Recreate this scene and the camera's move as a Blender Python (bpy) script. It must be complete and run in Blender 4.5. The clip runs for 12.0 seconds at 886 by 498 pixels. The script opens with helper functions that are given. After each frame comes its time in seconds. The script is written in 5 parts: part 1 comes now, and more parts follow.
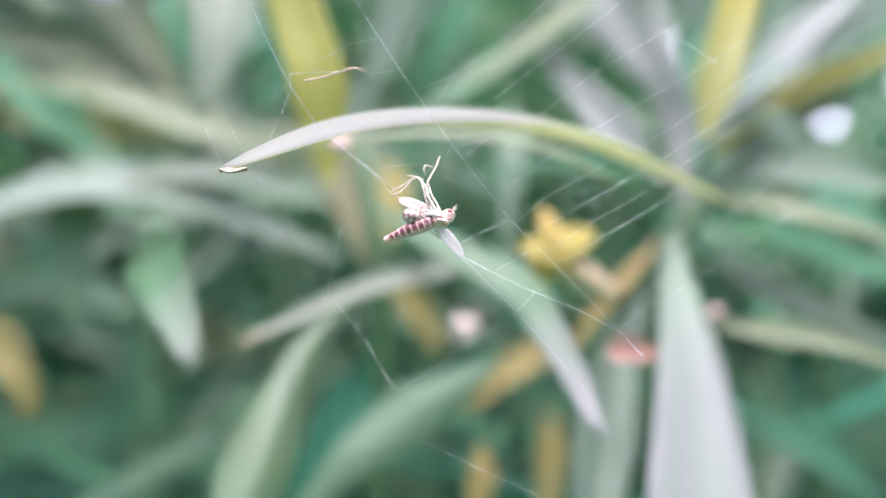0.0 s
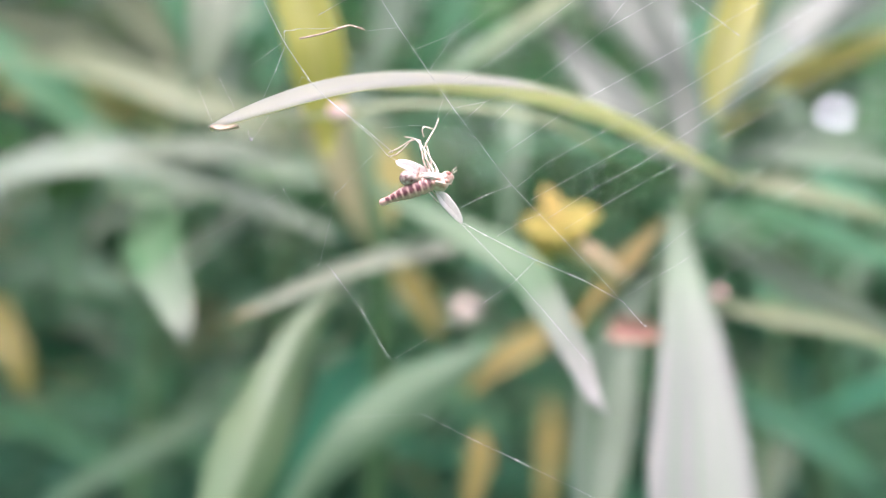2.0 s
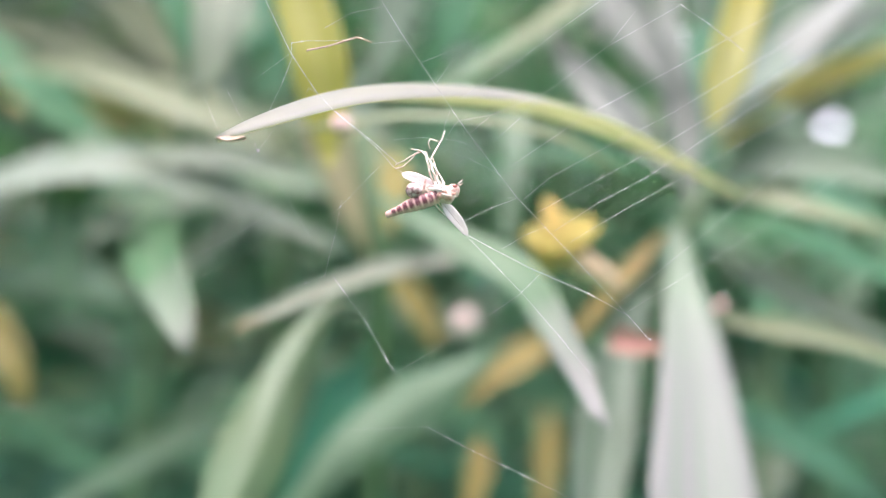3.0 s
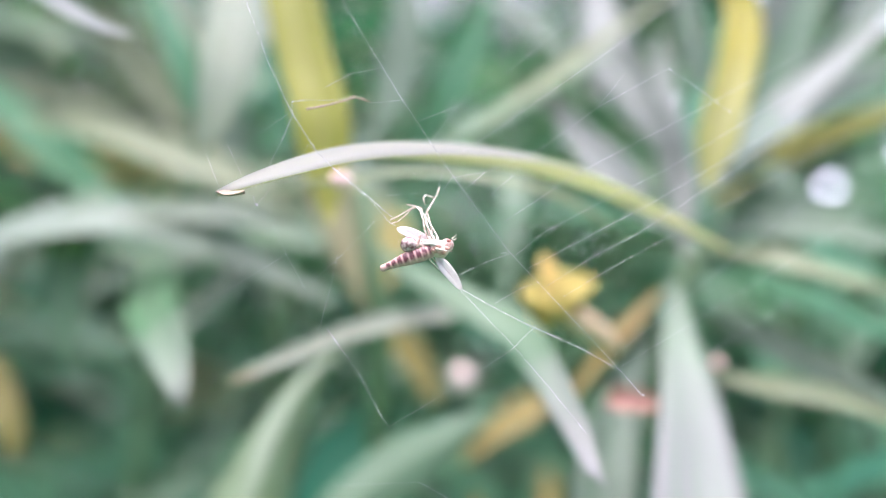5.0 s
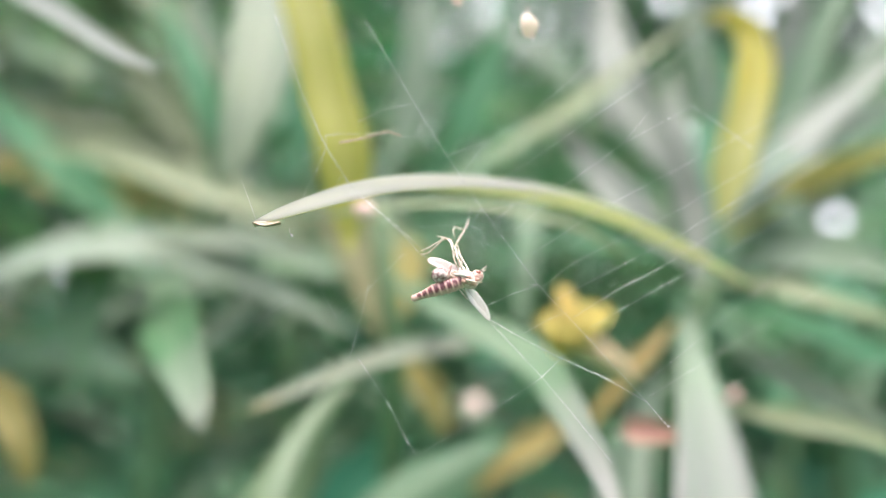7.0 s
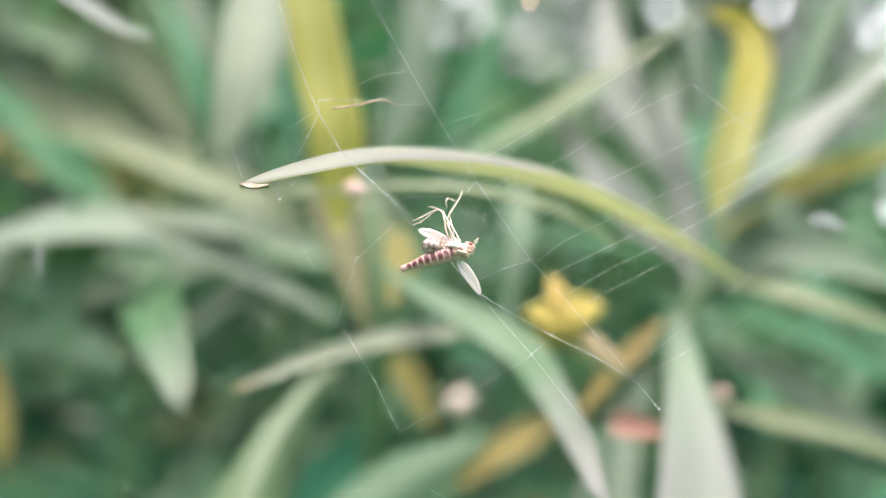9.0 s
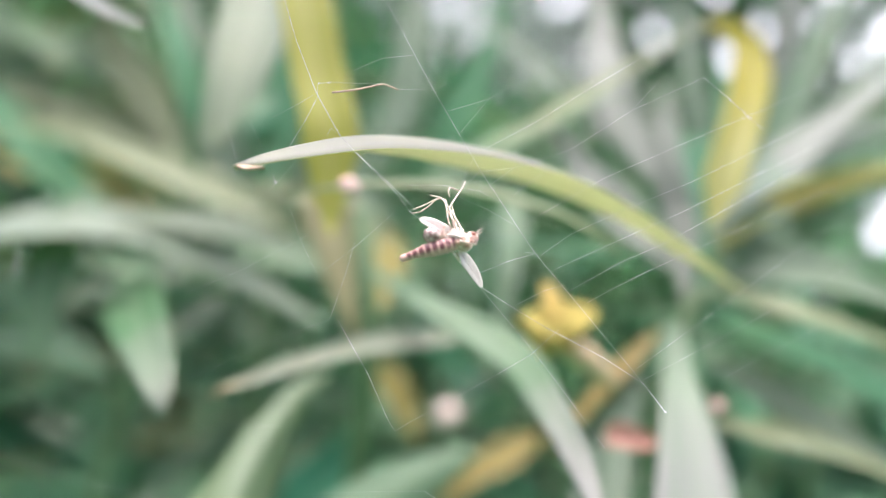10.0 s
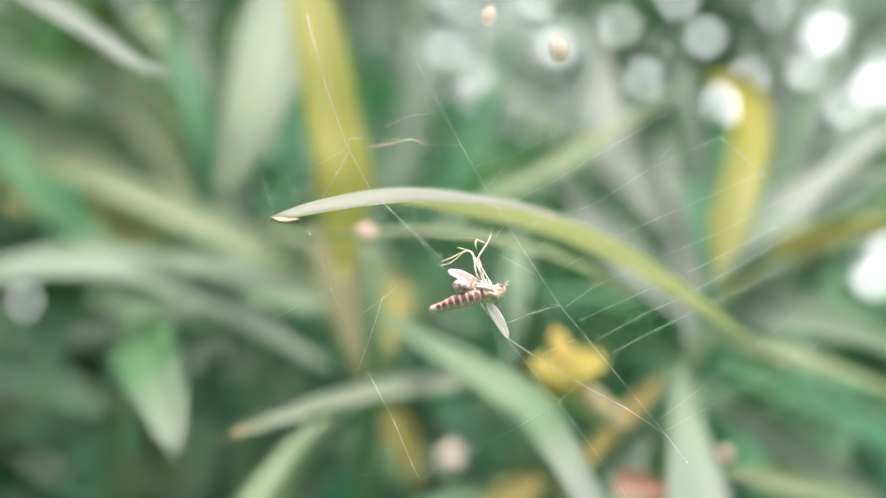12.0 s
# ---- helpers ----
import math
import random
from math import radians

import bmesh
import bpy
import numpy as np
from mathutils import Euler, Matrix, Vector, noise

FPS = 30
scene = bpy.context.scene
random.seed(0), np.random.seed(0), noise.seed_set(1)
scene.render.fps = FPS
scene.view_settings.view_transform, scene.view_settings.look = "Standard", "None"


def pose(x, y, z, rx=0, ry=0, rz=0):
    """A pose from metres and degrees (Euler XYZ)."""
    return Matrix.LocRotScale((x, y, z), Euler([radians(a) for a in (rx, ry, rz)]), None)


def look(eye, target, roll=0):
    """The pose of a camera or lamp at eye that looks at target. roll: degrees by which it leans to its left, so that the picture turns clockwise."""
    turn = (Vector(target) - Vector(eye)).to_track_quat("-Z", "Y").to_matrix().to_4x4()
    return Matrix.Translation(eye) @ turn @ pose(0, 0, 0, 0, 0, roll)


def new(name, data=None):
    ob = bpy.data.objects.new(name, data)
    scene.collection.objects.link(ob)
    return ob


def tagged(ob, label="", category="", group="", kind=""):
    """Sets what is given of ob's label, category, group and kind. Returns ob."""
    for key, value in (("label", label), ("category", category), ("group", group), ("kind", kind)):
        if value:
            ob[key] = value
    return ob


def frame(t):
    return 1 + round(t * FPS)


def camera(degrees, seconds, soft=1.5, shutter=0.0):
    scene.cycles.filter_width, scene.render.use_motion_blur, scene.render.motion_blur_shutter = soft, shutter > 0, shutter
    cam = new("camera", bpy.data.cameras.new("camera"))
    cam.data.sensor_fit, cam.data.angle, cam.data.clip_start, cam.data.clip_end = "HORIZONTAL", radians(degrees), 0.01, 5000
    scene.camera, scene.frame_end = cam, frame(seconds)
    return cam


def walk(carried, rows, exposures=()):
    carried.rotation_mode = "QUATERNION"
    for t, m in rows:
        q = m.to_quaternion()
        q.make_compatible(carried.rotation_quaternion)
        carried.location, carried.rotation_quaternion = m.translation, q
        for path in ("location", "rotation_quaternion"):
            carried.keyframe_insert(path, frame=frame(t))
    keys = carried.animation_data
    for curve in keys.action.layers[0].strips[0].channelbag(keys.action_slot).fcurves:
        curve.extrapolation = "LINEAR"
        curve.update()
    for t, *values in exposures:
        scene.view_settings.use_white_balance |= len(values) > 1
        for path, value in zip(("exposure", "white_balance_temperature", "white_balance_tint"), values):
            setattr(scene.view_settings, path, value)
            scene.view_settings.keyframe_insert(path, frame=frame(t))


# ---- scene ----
cam = camera(62.6, 12.0, soft=1.15)
cam.data.dof.use_dof = True
cam.data.dof.focus_distance = 0.0604
cam.data.dof.aperture_fstop = 8.1
ROWS = [
    (0.0, -0.00000, -0.00000, 0.60000, 86.000, 0.000, 0.000),
    (0.5, -0.00010, 0.00114, 0.59840, 85.372, -0.143, -0.138),
    (1.0, -0.00039, 0.00137, 0.59714, 85.145, -0.831, 0.064),
    (1.5, -0.00059, 0.00186, 0.59680, 85.133, -0.716, -0.272),
    (2.0, 0.00035, 0.00190, 0.59769, 85.262, -0.669, 0.193),
    (2.5, -0.00060, 0.00198, 0.59800, 85.420, -0.824, 0.059),
    (4.5, 0.00069, 0.00143, 0.59766, 89.291, -1.696, 0.048),
    (5.0, 0.00026, 0.00104, 0.59781, 90.403, -1.542, 0.105),
    (5.5, -0.00009, 0.00042, 0.59877, 91.333, -1.646, 0.183),
    (6.0, -0.00105, 0.00032, 0.59774, 91.587, -2.016, 0.408),
    (6.5, -0.00177, -0.00037, 0.59798, 92.137, -1.997, 0.502),
    (8.5, -0.00196, 0.00065, 0.59663, 93.039, -2.947, -0.188),
    (9.0, -0.00192, 0.00135, 0.59521, 92.994, -3.890, -0.465),
    (9.5, -0.00270, 0.00245, 0.59408, 93.628, -4.737, -0.977),
    (10.0, -0.00300, 0.00405, 0.59307, 94.453, -5.162, -1.685),
    (10.5, -0.00313, 0.00445, 0.59335, 95.353, -5.188, -2.245),
    (11.0, -0.00338, 0.00438, 0.59314, 95.908, -5.419, -2.437),
    (11.5, -0.00356, 0.00327, 0.59329, 96.721, -5.812, -2.486),
    (12.0, -0.00607, 0.00241, 0.59364, 97.598, -5.646, -2.357),
]
walk(cam, [(t, pose(x, y, z, rx, ry, rz)) for t, x, y, z, rx, ry, rz in ROWS], [(0.0, 1.86, 5570, 20), (0.7, 1.86, 5670, 20), (1.5, 1.87, 5970, 19), (2.7, 1.87, 5970, 19), (4.5, 1.91, 5620, 22), (5.5, 1.90, 5690, 18), (6.5, 1.82, 5940, 11), (8.5, 1.76, 6320, 2), (9.5, 1.77, 6060, 13), (10.1, 1.77, 6020, 13), (10.5, 1.74, 6040, 5), (11.3, 1.74, 6240, -4), (12.0, 1.73, 6340, 0)])

# ---- light: bright haze, a wide soft sun nearly overhead ----
SUN_ELEVATION, SUN_AZIMUTH = 84.0, 195.0
world = bpy.data.worlds.new("sky")
scene.world = world
world.use_nodes = True
sky = world.node_tree.nodes.new("ShaderNodeTexSky")
sky.sky_type, sky.sun_disc = "NISHITA", False
sky.sun_elevation, sky.sun_rotation = radians(SUN_ELEVATION), radians(SUN_AZIMUTH)
sky.air_density, sky.dust_density, sky.ozone_density = 0.5, 10.0, 0.3
backlight = world.node_tree.nodes["Background"]
backlight.inputs["Strength"].default_value = 0.15
world.node_tree.links.new(sky.outputs["Color"], backlight.inputs["Color"])
sun = new("sun", bpy.data.lights.new("sun", "SUN"))
sun.data.energy, sun.data.angle, sun.data.color = 0.5, radians(60), (1.0, 0.97, 0.94)
az, el = radians(SUN_AZIMUTH), radians(SUN_ELEVATION)
sun.matrix_world = look((0, 0, 0), (-math.sin(az) * math.cos(el), -math.cos(az) * math.cos(el), -math.sin(el)))


# ---- materials ----
def nodes_of(name):
    m = bpy.data.materials.new(name)
    m.use_nodes = True
    m.node_tree.nodes.clear()
    return m, m.node_tree.nodes, m.node_tree.links


def ramp_of(n, stops):
    r = n.new("ShaderNodeValToRGB")
    for i, (at, c) in enumerate(stops):
        e = r.color_ramp.elements[i] if i < 2 else r.color_ramp.elements.new(at)
        e.position, e.color = at, (*c, 1)
    return r


def leaf_material(name, top, vein, blotch, rough=0.5, through_light=0.3, wear=0.5, sheen_or_tint=None, relief=0.12, gloss=0.35, coat=0.08, glow=None, lines=0.0):
    """A leathery leaf: paler midrib and side veins along its UVs, blotches, fine relief, gloss, light coming through."""
    m, n, l = nodes_of(name)
    uv = n.new("ShaderNodeUVMap")
    sep = n.new("ShaderNodeSeparateXYZ")
    l.new(uv.outputs[0], sep.inputs[0])
    tex = n.new("ShaderNodeTexCoord")
    info = n.new("ShaderNodeObjectInfo")
    isle = n.new("ShaderNodeNewGeometry")
    mid = n.new("ShaderNodeMath"); mid.operation = "SUBTRACT"; mid.inputs[1].default_value = 0.5
    l.new(sep.outputs[0], mid.inputs[0])
    absd = n.new("ShaderNodeMath"); absd.operation = "ABSOLUTE"
    l.new(mid.outputs[0], absd.inputs[0])
    rib = n.new("ShaderNodeMapRange"); rib.inputs[1].default_value, rib.inputs[2].default_value = 0.085, 0.03
    l.new(absd.outputs[0], rib.inputs[0])
    # side veins lean forward from the midrib
    lean = n.new("ShaderNodeMath"); lean.operation = "MULTIPLY_ADD"; lean.inputs[1].default_value = -0.16
    l.new(absd.outputs[0], lean.inputs[0]); l.new(sep.outputs[1], lean.inputs[2])
    many = n.new("ShaderNodeMath"); many.operation = "MULTIPLY"; many.inputs[1].default_value = 330.0
    l.new(lean.outputs[0], many.inputs[0])
    wav = n.new("ShaderNodeMath"); wav.operation = "SINE"
    l.new(many.outputs[0], wav.inputs[0])
    big = n.new("ShaderNodeTexNoise"); big.inputs["Scale"].default_value = 90; big.inputs["Detail"].default_value = 4
    fine = n.new("ShaderNodeTexNoise"); fine.inputs["Scale"].default_value = 1500; fine.inputs["Detail"].default_value = 3
    l.new(tex.outputs["Object"], big.inputs["Vector"]); l.new(tex.outputs["Object"], fine.inputs["Vector"])
    stain = n.new("ShaderNodeMapRange"); stain.inputs[1].default_value, stain.inputs[2].default_value = 0.48, 0.72
    stain.inputs[4].default_value = wear
    l.new(big.outputs[0], stain.inputs[0])
    c1 = n.new("ShaderNodeMix"); c1.data_type = "RGBA"
    c1.inputs[6].default_value, c1.inputs[7].default_value = (*top, 1), (*blotch, 1)
    l.new(stain.outputs[0], c1.inputs[0])
    c2 = n.new("ShaderNodeMix"); c2.data_type = "RGBA"; c2.inputs[7].default_value = (*vein, 1)
    l.new(c1.outputs[2], c2.inputs[6]); l.new(rib.outputs[0], c2.inputs[0])
    last = c2
    if sheen_or_tint:
        # thickens towards the tip, uneven at its border: painted sheen, or own colour (TAN, YELLOW)
        colour, start, end = sheen_or_tint
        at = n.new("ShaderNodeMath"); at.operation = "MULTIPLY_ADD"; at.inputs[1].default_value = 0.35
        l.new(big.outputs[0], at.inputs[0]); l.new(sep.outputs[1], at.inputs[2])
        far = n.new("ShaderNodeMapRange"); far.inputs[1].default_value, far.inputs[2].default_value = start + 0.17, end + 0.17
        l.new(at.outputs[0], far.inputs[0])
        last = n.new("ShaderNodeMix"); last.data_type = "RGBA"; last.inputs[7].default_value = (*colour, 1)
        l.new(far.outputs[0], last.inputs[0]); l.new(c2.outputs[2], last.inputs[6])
    if lines:
        # fine veins that run along the blade, uneven in strength
        run = n.new("ShaderNodeVectorMath"); run.operation = "MULTIPLY"; run.inputs[1].default_value = (16, 0.8, 1)
        l.new(uv.outputs[0], run.inputs[0])
        streak = n.new("ShaderNodeTexNoise"); streak.inputs["Scale"].default_value = 1.0; streak.inputs["Detail"].default_value = 3
        l.new(run.outputs[0], streak.inputs["Vector"])
        sr = n.new("ShaderNodeMapRange"); sr.inputs[1].default_value, sr.inputs[2].default_value = 0.46, 0.6; sr.inputs[4].default_value = lines
        l.new(streak.outputs[0], sr.inputs[0])
        before = last
        last = n.new("ShaderNodeMix"); last.data_type = "RGBA"; last.inputs[7].default_value = (*top, 1)
        l.new(sr.outputs[0], last.inputs[0]); l.new(before.outputs[2], last.inputs[6])
    hsv = n.new("ShaderNodeHueSaturation")
    rnd = n.new("ShaderNodeMath"); rnd.operation = "ADD"
    l.new(info.outputs["Random"], rnd.inputs[0]); l.new(isle.outputs["Random Per Island"], rnd.inputs[1])
    fr = n.new("ShaderNodeMath"); fr.operation = "FRACT"; l.new(rnd.outputs[0], fr.inputs[0])
    val = n.new("ShaderNodeMapRange"); val.inputs[3].default_value, val.inputs[4].default_value = 0.86, 1.14
    l.new(fr.outputs[0], val.inputs[0]); l.new(val.outputs[0], hsv.inputs["Value"])
    hue = n.new("ShaderNodeMapRange"); hue.inputs[3].default_value, hue.inputs[4].default_value = 0.515, 0.485
    l.new(fr.outputs[0], hue.inputs[0]); l.new(hue.outputs[0], hsv.inputs["Hue"])
    l.new(last.outputs[2], hsv.inputs["Color"])
    hgt = n.new("ShaderNodeMath"); hgt.operation = "MULTIPLY_ADD"; hgt.inputs[1].default_value = 0.15
    l.new(wav.outputs[0], hgt.inputs[0]); l.new(fine.outputs[0], hgt.inputs[2])
    bump = n.new("ShaderNodeBump"); bump.inputs["Strength"].default_value = relief; bump.inputs["Distance"].default_value = 0.0002
    l.new(hgt.outputs[0], bump.inputs["Height"])
    p = n.new("ShaderNodeBsdfPrincipled")
    p.inputs["Specular IOR Level"].default_value = gloss
    p.inputs["Coat Weight"].default_value, p.inputs["Coat Roughness"].default_value = coat, 0.42
    rg = n.new("ShaderNodeMapRange"); rg.inputs[3].default_value, rg.inputs[4].default_value = rough - 0.08, rough + 0.12
    l.new(big.outputs[0], rg.inputs[0]); l.new(rg.outputs[0], p.inputs["Roughness"])
    l.new(hsv.outputs[0], p.inputs["Base Color"]); l.new(bump.outputs[0], p.inputs["Normal"])
    tr = n.new("ShaderNodeBsdfTranslucent")
    warm = n.new("ShaderNodeMix"); warm.data_type = "RGBA"; warm.blend_type = "MULTIPLY"; warm.inputs[0].default_value = 1
    warm.inputs[7].default_value = (1.4, 1.4, 0.8, 1)
    l.new(hsv.outputs[0], warm.inputs[6]); l.new(warm.outputs[2], tr.inputs["Color"])
    if glow:
        l.remove(tr.inputs["Color"].links[0])
        tr.inputs["Color"].default_value = (*glow, 1)
    mix = n.new("ShaderNodeMixShader"); mix.inputs[0].default_value = through_light
    l.new(p.outputs[0], mix.inputs[1]); l.new(tr.outputs[0], mix.inputs[2])
    out = n.new("ShaderNodeOutputMaterial")
    l.new(mix.outputs[0], out.inputs[0])
    return m


def plain_material(name, low, high, rough=0.5, scale=2000.0, bump_by=0.2, depth=0.0001, spec=0.5, see=0.0, patchy=0.0):
    """A matt or glossy surface with grain between two colours; see: how much of it is clear; patchy: how much clearer in places."""
    m, n, l = nodes_of(name)
    tex = n.new("ShaderNodeTexCoord")
    noi = n.new("ShaderNodeTexNoise"); noi.inputs["Scale"].default_value = scale; noi.inputs["Detail"].default_value = 5
    l.new(tex.outputs["Object"], noi.inputs["Vector"])
    r = ramp_of(n, [(0.35, low), (0.65, high)])
    l.new(noi.outputs[0], r.inputs[0])
    p = n.new("ShaderNodeBsdfPrincipled")
    p.inputs["Roughness"].default_value, p.inputs["Specular IOR Level"].default_value = rough, spec
    l.new(r.outputs[0], p.inputs["Base Color"])
    b = n.new("ShaderNodeBump"); b.inputs["Strength"].default_value, b.inputs["Distance"].default_value = bump_by, depth
    l.new(noi.outputs[0], b.inputs["Height"]); l.new(b.outputs[0], p.inputs["Normal"])
    out = n.new("ShaderNodeOutputMaterial")
    if see > 0:
        t = n.new("ShaderNodeBsdfTransparent"); mx = n.new("ShaderNodeMixShader"); mx.inputs[0].default_value = see
        l.new(p.outputs[0], mx.inputs[1]); l.new(t.outputs[0], mx.inputs[2]); l.new(mx.outputs[0], out.inputs[0])
        if patchy:
            q = n.new("ShaderNodeTexNoise"); q.inputs["Scale"].default_value = 1100; q.inputs["Detail"].default_value = 2
            l.new(tex.outputs["Object"], q.inputs["Vector"])
            k = n.new("ShaderNodeMapRange"); k.inputs[1].default_value, k.inputs[2].default_value = 0.48, 0.62
            k.inputs[3].default_value, k.inputs[4].default_value = see, patchy
            l.new(q.outputs[0], k.inputs[0]); l.new(k.outputs[0], mx.inputs[0])
    else:
        l.new(p.outputs[0], out.inputs[0])
    return m


GREEN = leaf_material("leaf_green", (0.07, 0.186, 0.108), (0.13, 0.242, 0.145), (0.085, 0.188, 0.08), through_light=0.36, glow=(0.18, 0.385, 0.205), gloss=0.15, coat=0.0)
DEEP = leaf_material("leaf_deep_green", (0.056, 0.2, 0.13), (0.094, 0.24, 0.158), (0.068, 0.195, 0.1), through_light=0.42, glow=(0.15, 0.38, 0.235), gloss=0.15, coat=0.0)
PALE = leaf_material("leaf_pale_green", (0.107, 0.185, 0.112), (0.163, 0.241, 0.150), (0.125, 0.185, 0.086), through_light=0.38, glow=(0.4, 0.5, 0.33))
WAXY = leaf_material("leaf_waxy_pale", (0.142, 0.162, 0.142), (0.182, 0.195, 0.176), (0.136, 0.166, 0.126), glow=(0.44, 0.49, 0.41))
# the whitish gradient is sky glare put into the leaf colour
SHEENED = leaf_material("leaf_painted_sheen", (0.15, 0.225, 0.135), (0.26, 0.29, 0.245), (0.14, 0.2, 0.105), sheen_or_tint=((0.206, 0.215, 0.202), 0.05, 0.4), lines=0.65)
GLOSSY = leaf_material("leaf_glossy_green", (0.077, 0.128, 0.062), (0.1, 0.15, 0.08), (0.082, 0.124, 0.05), rough=0.45, gloss=0.5, through_light=0.22, glow=(0.3, 0.43, 0.2))
# dark base and pale tip carry shade and sheen in the colour
SPEAR = leaf_material("leaf_spear", (0.057, 0.122, 0.061), (0.089, 0.154, 0.086), (0.061, 0.118, 0.049), sheen_or_tint=((0.168, 0.188, 0.15), 0.72, 0.99), gloss=0.15, coat=0.0, through_light=0.15, glow=(0.28, 0.38, 0.24))
TAN = leaf_material("leaf_tan", (0.187, 0.217, 0.157), (0.246, 0.255, 0.196), (0.187, 0.200, 0.119), sheen_or_tint=((0.281, 0.230, 0.136), 0.88, 0.98))
# the whitish tip is a sheen painted into the colour
TIPPED = leaf_material("leaf_green_sheen_tip", (0.05, 0.106, 0.05), (0.085, 0.14, 0.08), (0.06, 0.108, 0.042), sheen_or_tint=((0.27, 0.26, 0.245), 0.66, 0.92), lines=0.3, through_light=0.16, glow=(0.24, 0.38, 0.18))
# lime fades to a painted white sheen on the tip half
ARCHED = leaf_material("leaf_lime_sheen_tip", (0.26, 0.32, 0.11), (0.33, 0.38, 0.16), (0.3, 0.32, 0.11), sheen_or_tint=((0.19, 0.187, 0.216), 0.32, 0.6), relief=0.05, lines=0.18, through_light=0.45, glow=(0.72, 0.72, 0.5))
LIME = leaf_material("leaf_lime", (0.47, 0.48, 0.21), (0.5, 0.51, 0.26), (0.42, 0.43, 0.18), through_light=0.4, glow=(0.72, 0.72, 0.5))
# brighter copy of the leaf green: light on the shaded hedges put into colour
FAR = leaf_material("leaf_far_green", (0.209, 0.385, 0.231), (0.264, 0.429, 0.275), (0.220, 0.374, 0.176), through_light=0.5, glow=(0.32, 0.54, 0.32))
MILKY = leaf_material("leaf_milky_green", (0.115, 0.167, 0.115), (0.158, 0.206, 0.150), (0.119, 0.162, 0.095), glow=(0.42, 0.52, 0.36))
SILVERY = leaf_material("leaf_silvery", (0.188, 0.236, 0.182), (0.225, 0.27, 0.215), (0.188, 0.226, 0.15), through_light=0.4, glow=(0.38, 0.46, 0.33))
HOARY = leaf_material("leaf_hoary", (0.158, 0.2, 0.15), (0.196, 0.232, 0.18), (0.158, 0.192, 0.12), through_light=0.45, glow=(0.46, 0.54, 0.38))
DULL = leaf_material("leaf_dull_lime", (0.155, 0.19, 0.1), (0.21, 0.235, 0.14), (0.17, 0.19, 0.085))
YELLOW = leaf_material("leaf_yellow", (0.3, 0.3, 0.09), (0.36, 0.35, 0.13), (0.28, 0.29, 0.07), sheen_or_tint=((0.36, 0.325, 0.04), 0.3, 0.6), through_light=0.45)
OLIVE = leaf_material("leaf_olive_yellow", (0.35, 0.345, 0.07), (0.39, 0.375, 0.11), (0.3, 0.315, 0.06), through_light=0.55)
OCHRE = leaf_material("leaf_ochre", (0.26, 0.222, 0.075), (0.3, 0.262, 0.1), (0.225, 0.205, 0.07), rough=0.55, gloss=0.2, coat=0.0)
STRAW = leaf_material("leaf_straw", (0.27, 0.26, 0.14), (0.32, 0.31, 0.18), (0.25, 0.22, 0.11), rough=0.6)
ORANGE = leaf_material("leaf_orange", (0.304, 0.240, 0.080), (0.336, 0.272, 0.104), (0.256, 0.216, 0.072), rough=0.5)
UNDER = leaf_material("leaf_underside", (0.2, 0.28, 0.13), (0.3, 0.35, 0.18), (0.24, 0.29, 0.1), rough=0.6)
BLOSSOM = leaf_material("petal_yellow", (0.53, 0.43, 0.14), (0.58, 0.48, 0.19), (0.5, 0.39, 0.11), rough=0.75, through_light=0.5, gloss=0.15, coat=0.0, glow=(0.7, 0.6, 0.25))
BROWN = plain_material("dry_brown", (0.42, 0.27, 0.18), (0.72, 0.55, 0.43), 0.7, 700)
DRY_TIP = plain_material("dry_tip", (0.3, 0.2, 0.14), (0.5, 0.38, 0.28), 0.6, 900)
ROSE = plain_material("dry_rose", (0.221, 0.098, 0.068), (0.307, 0.160, 0.117), 0.6, 900)
BARK = plain_material("stem_bark", (0.06, 0.12, 0.05), (0.12, 0.17, 0.08), 0.6, 500, 0.4, 0.0004)
# clear stretches imitate glints, as if the threads caught light unevenly
SILK = plain_material("silk", (0.75, 0.74, 0.74), (0.9, 0.89, 0.89), 0.25, 6000, 0.0, 0.0001, 1.0, 0.03, patchy=0.5)
# unseen ground, coloured green so that its bounce lifts the gaps between leaves
SOIL = plain_material("green_soil", (0.022, 0.09, 0.04), (0.052, 0.155, 0.065), 0.9, 14, 0.8, 0.02)


# ---- building tools ----
def part(name, bm, material, parent, label="", smooth=True):
    """Links a bmesh as one mesh under a thing or a part."""
    me = bpy.data.meshes.new(name)
    bm.normal_update()
    bm.to_mesh(me)
    bm.free()
    me.materials.append(material)
    if smooth:
        me.shade_smooth()
    ob = new(name, me)
    ob.parent = parent
    if label:
        ob["label"] = label
    return ob


def thing(name, at, label, category, group="", kind=""):
    ob = new(name)
    ob.location = at
    ob.empty_display_size = 0.01
    return tagged(ob, label, category, group, kind)


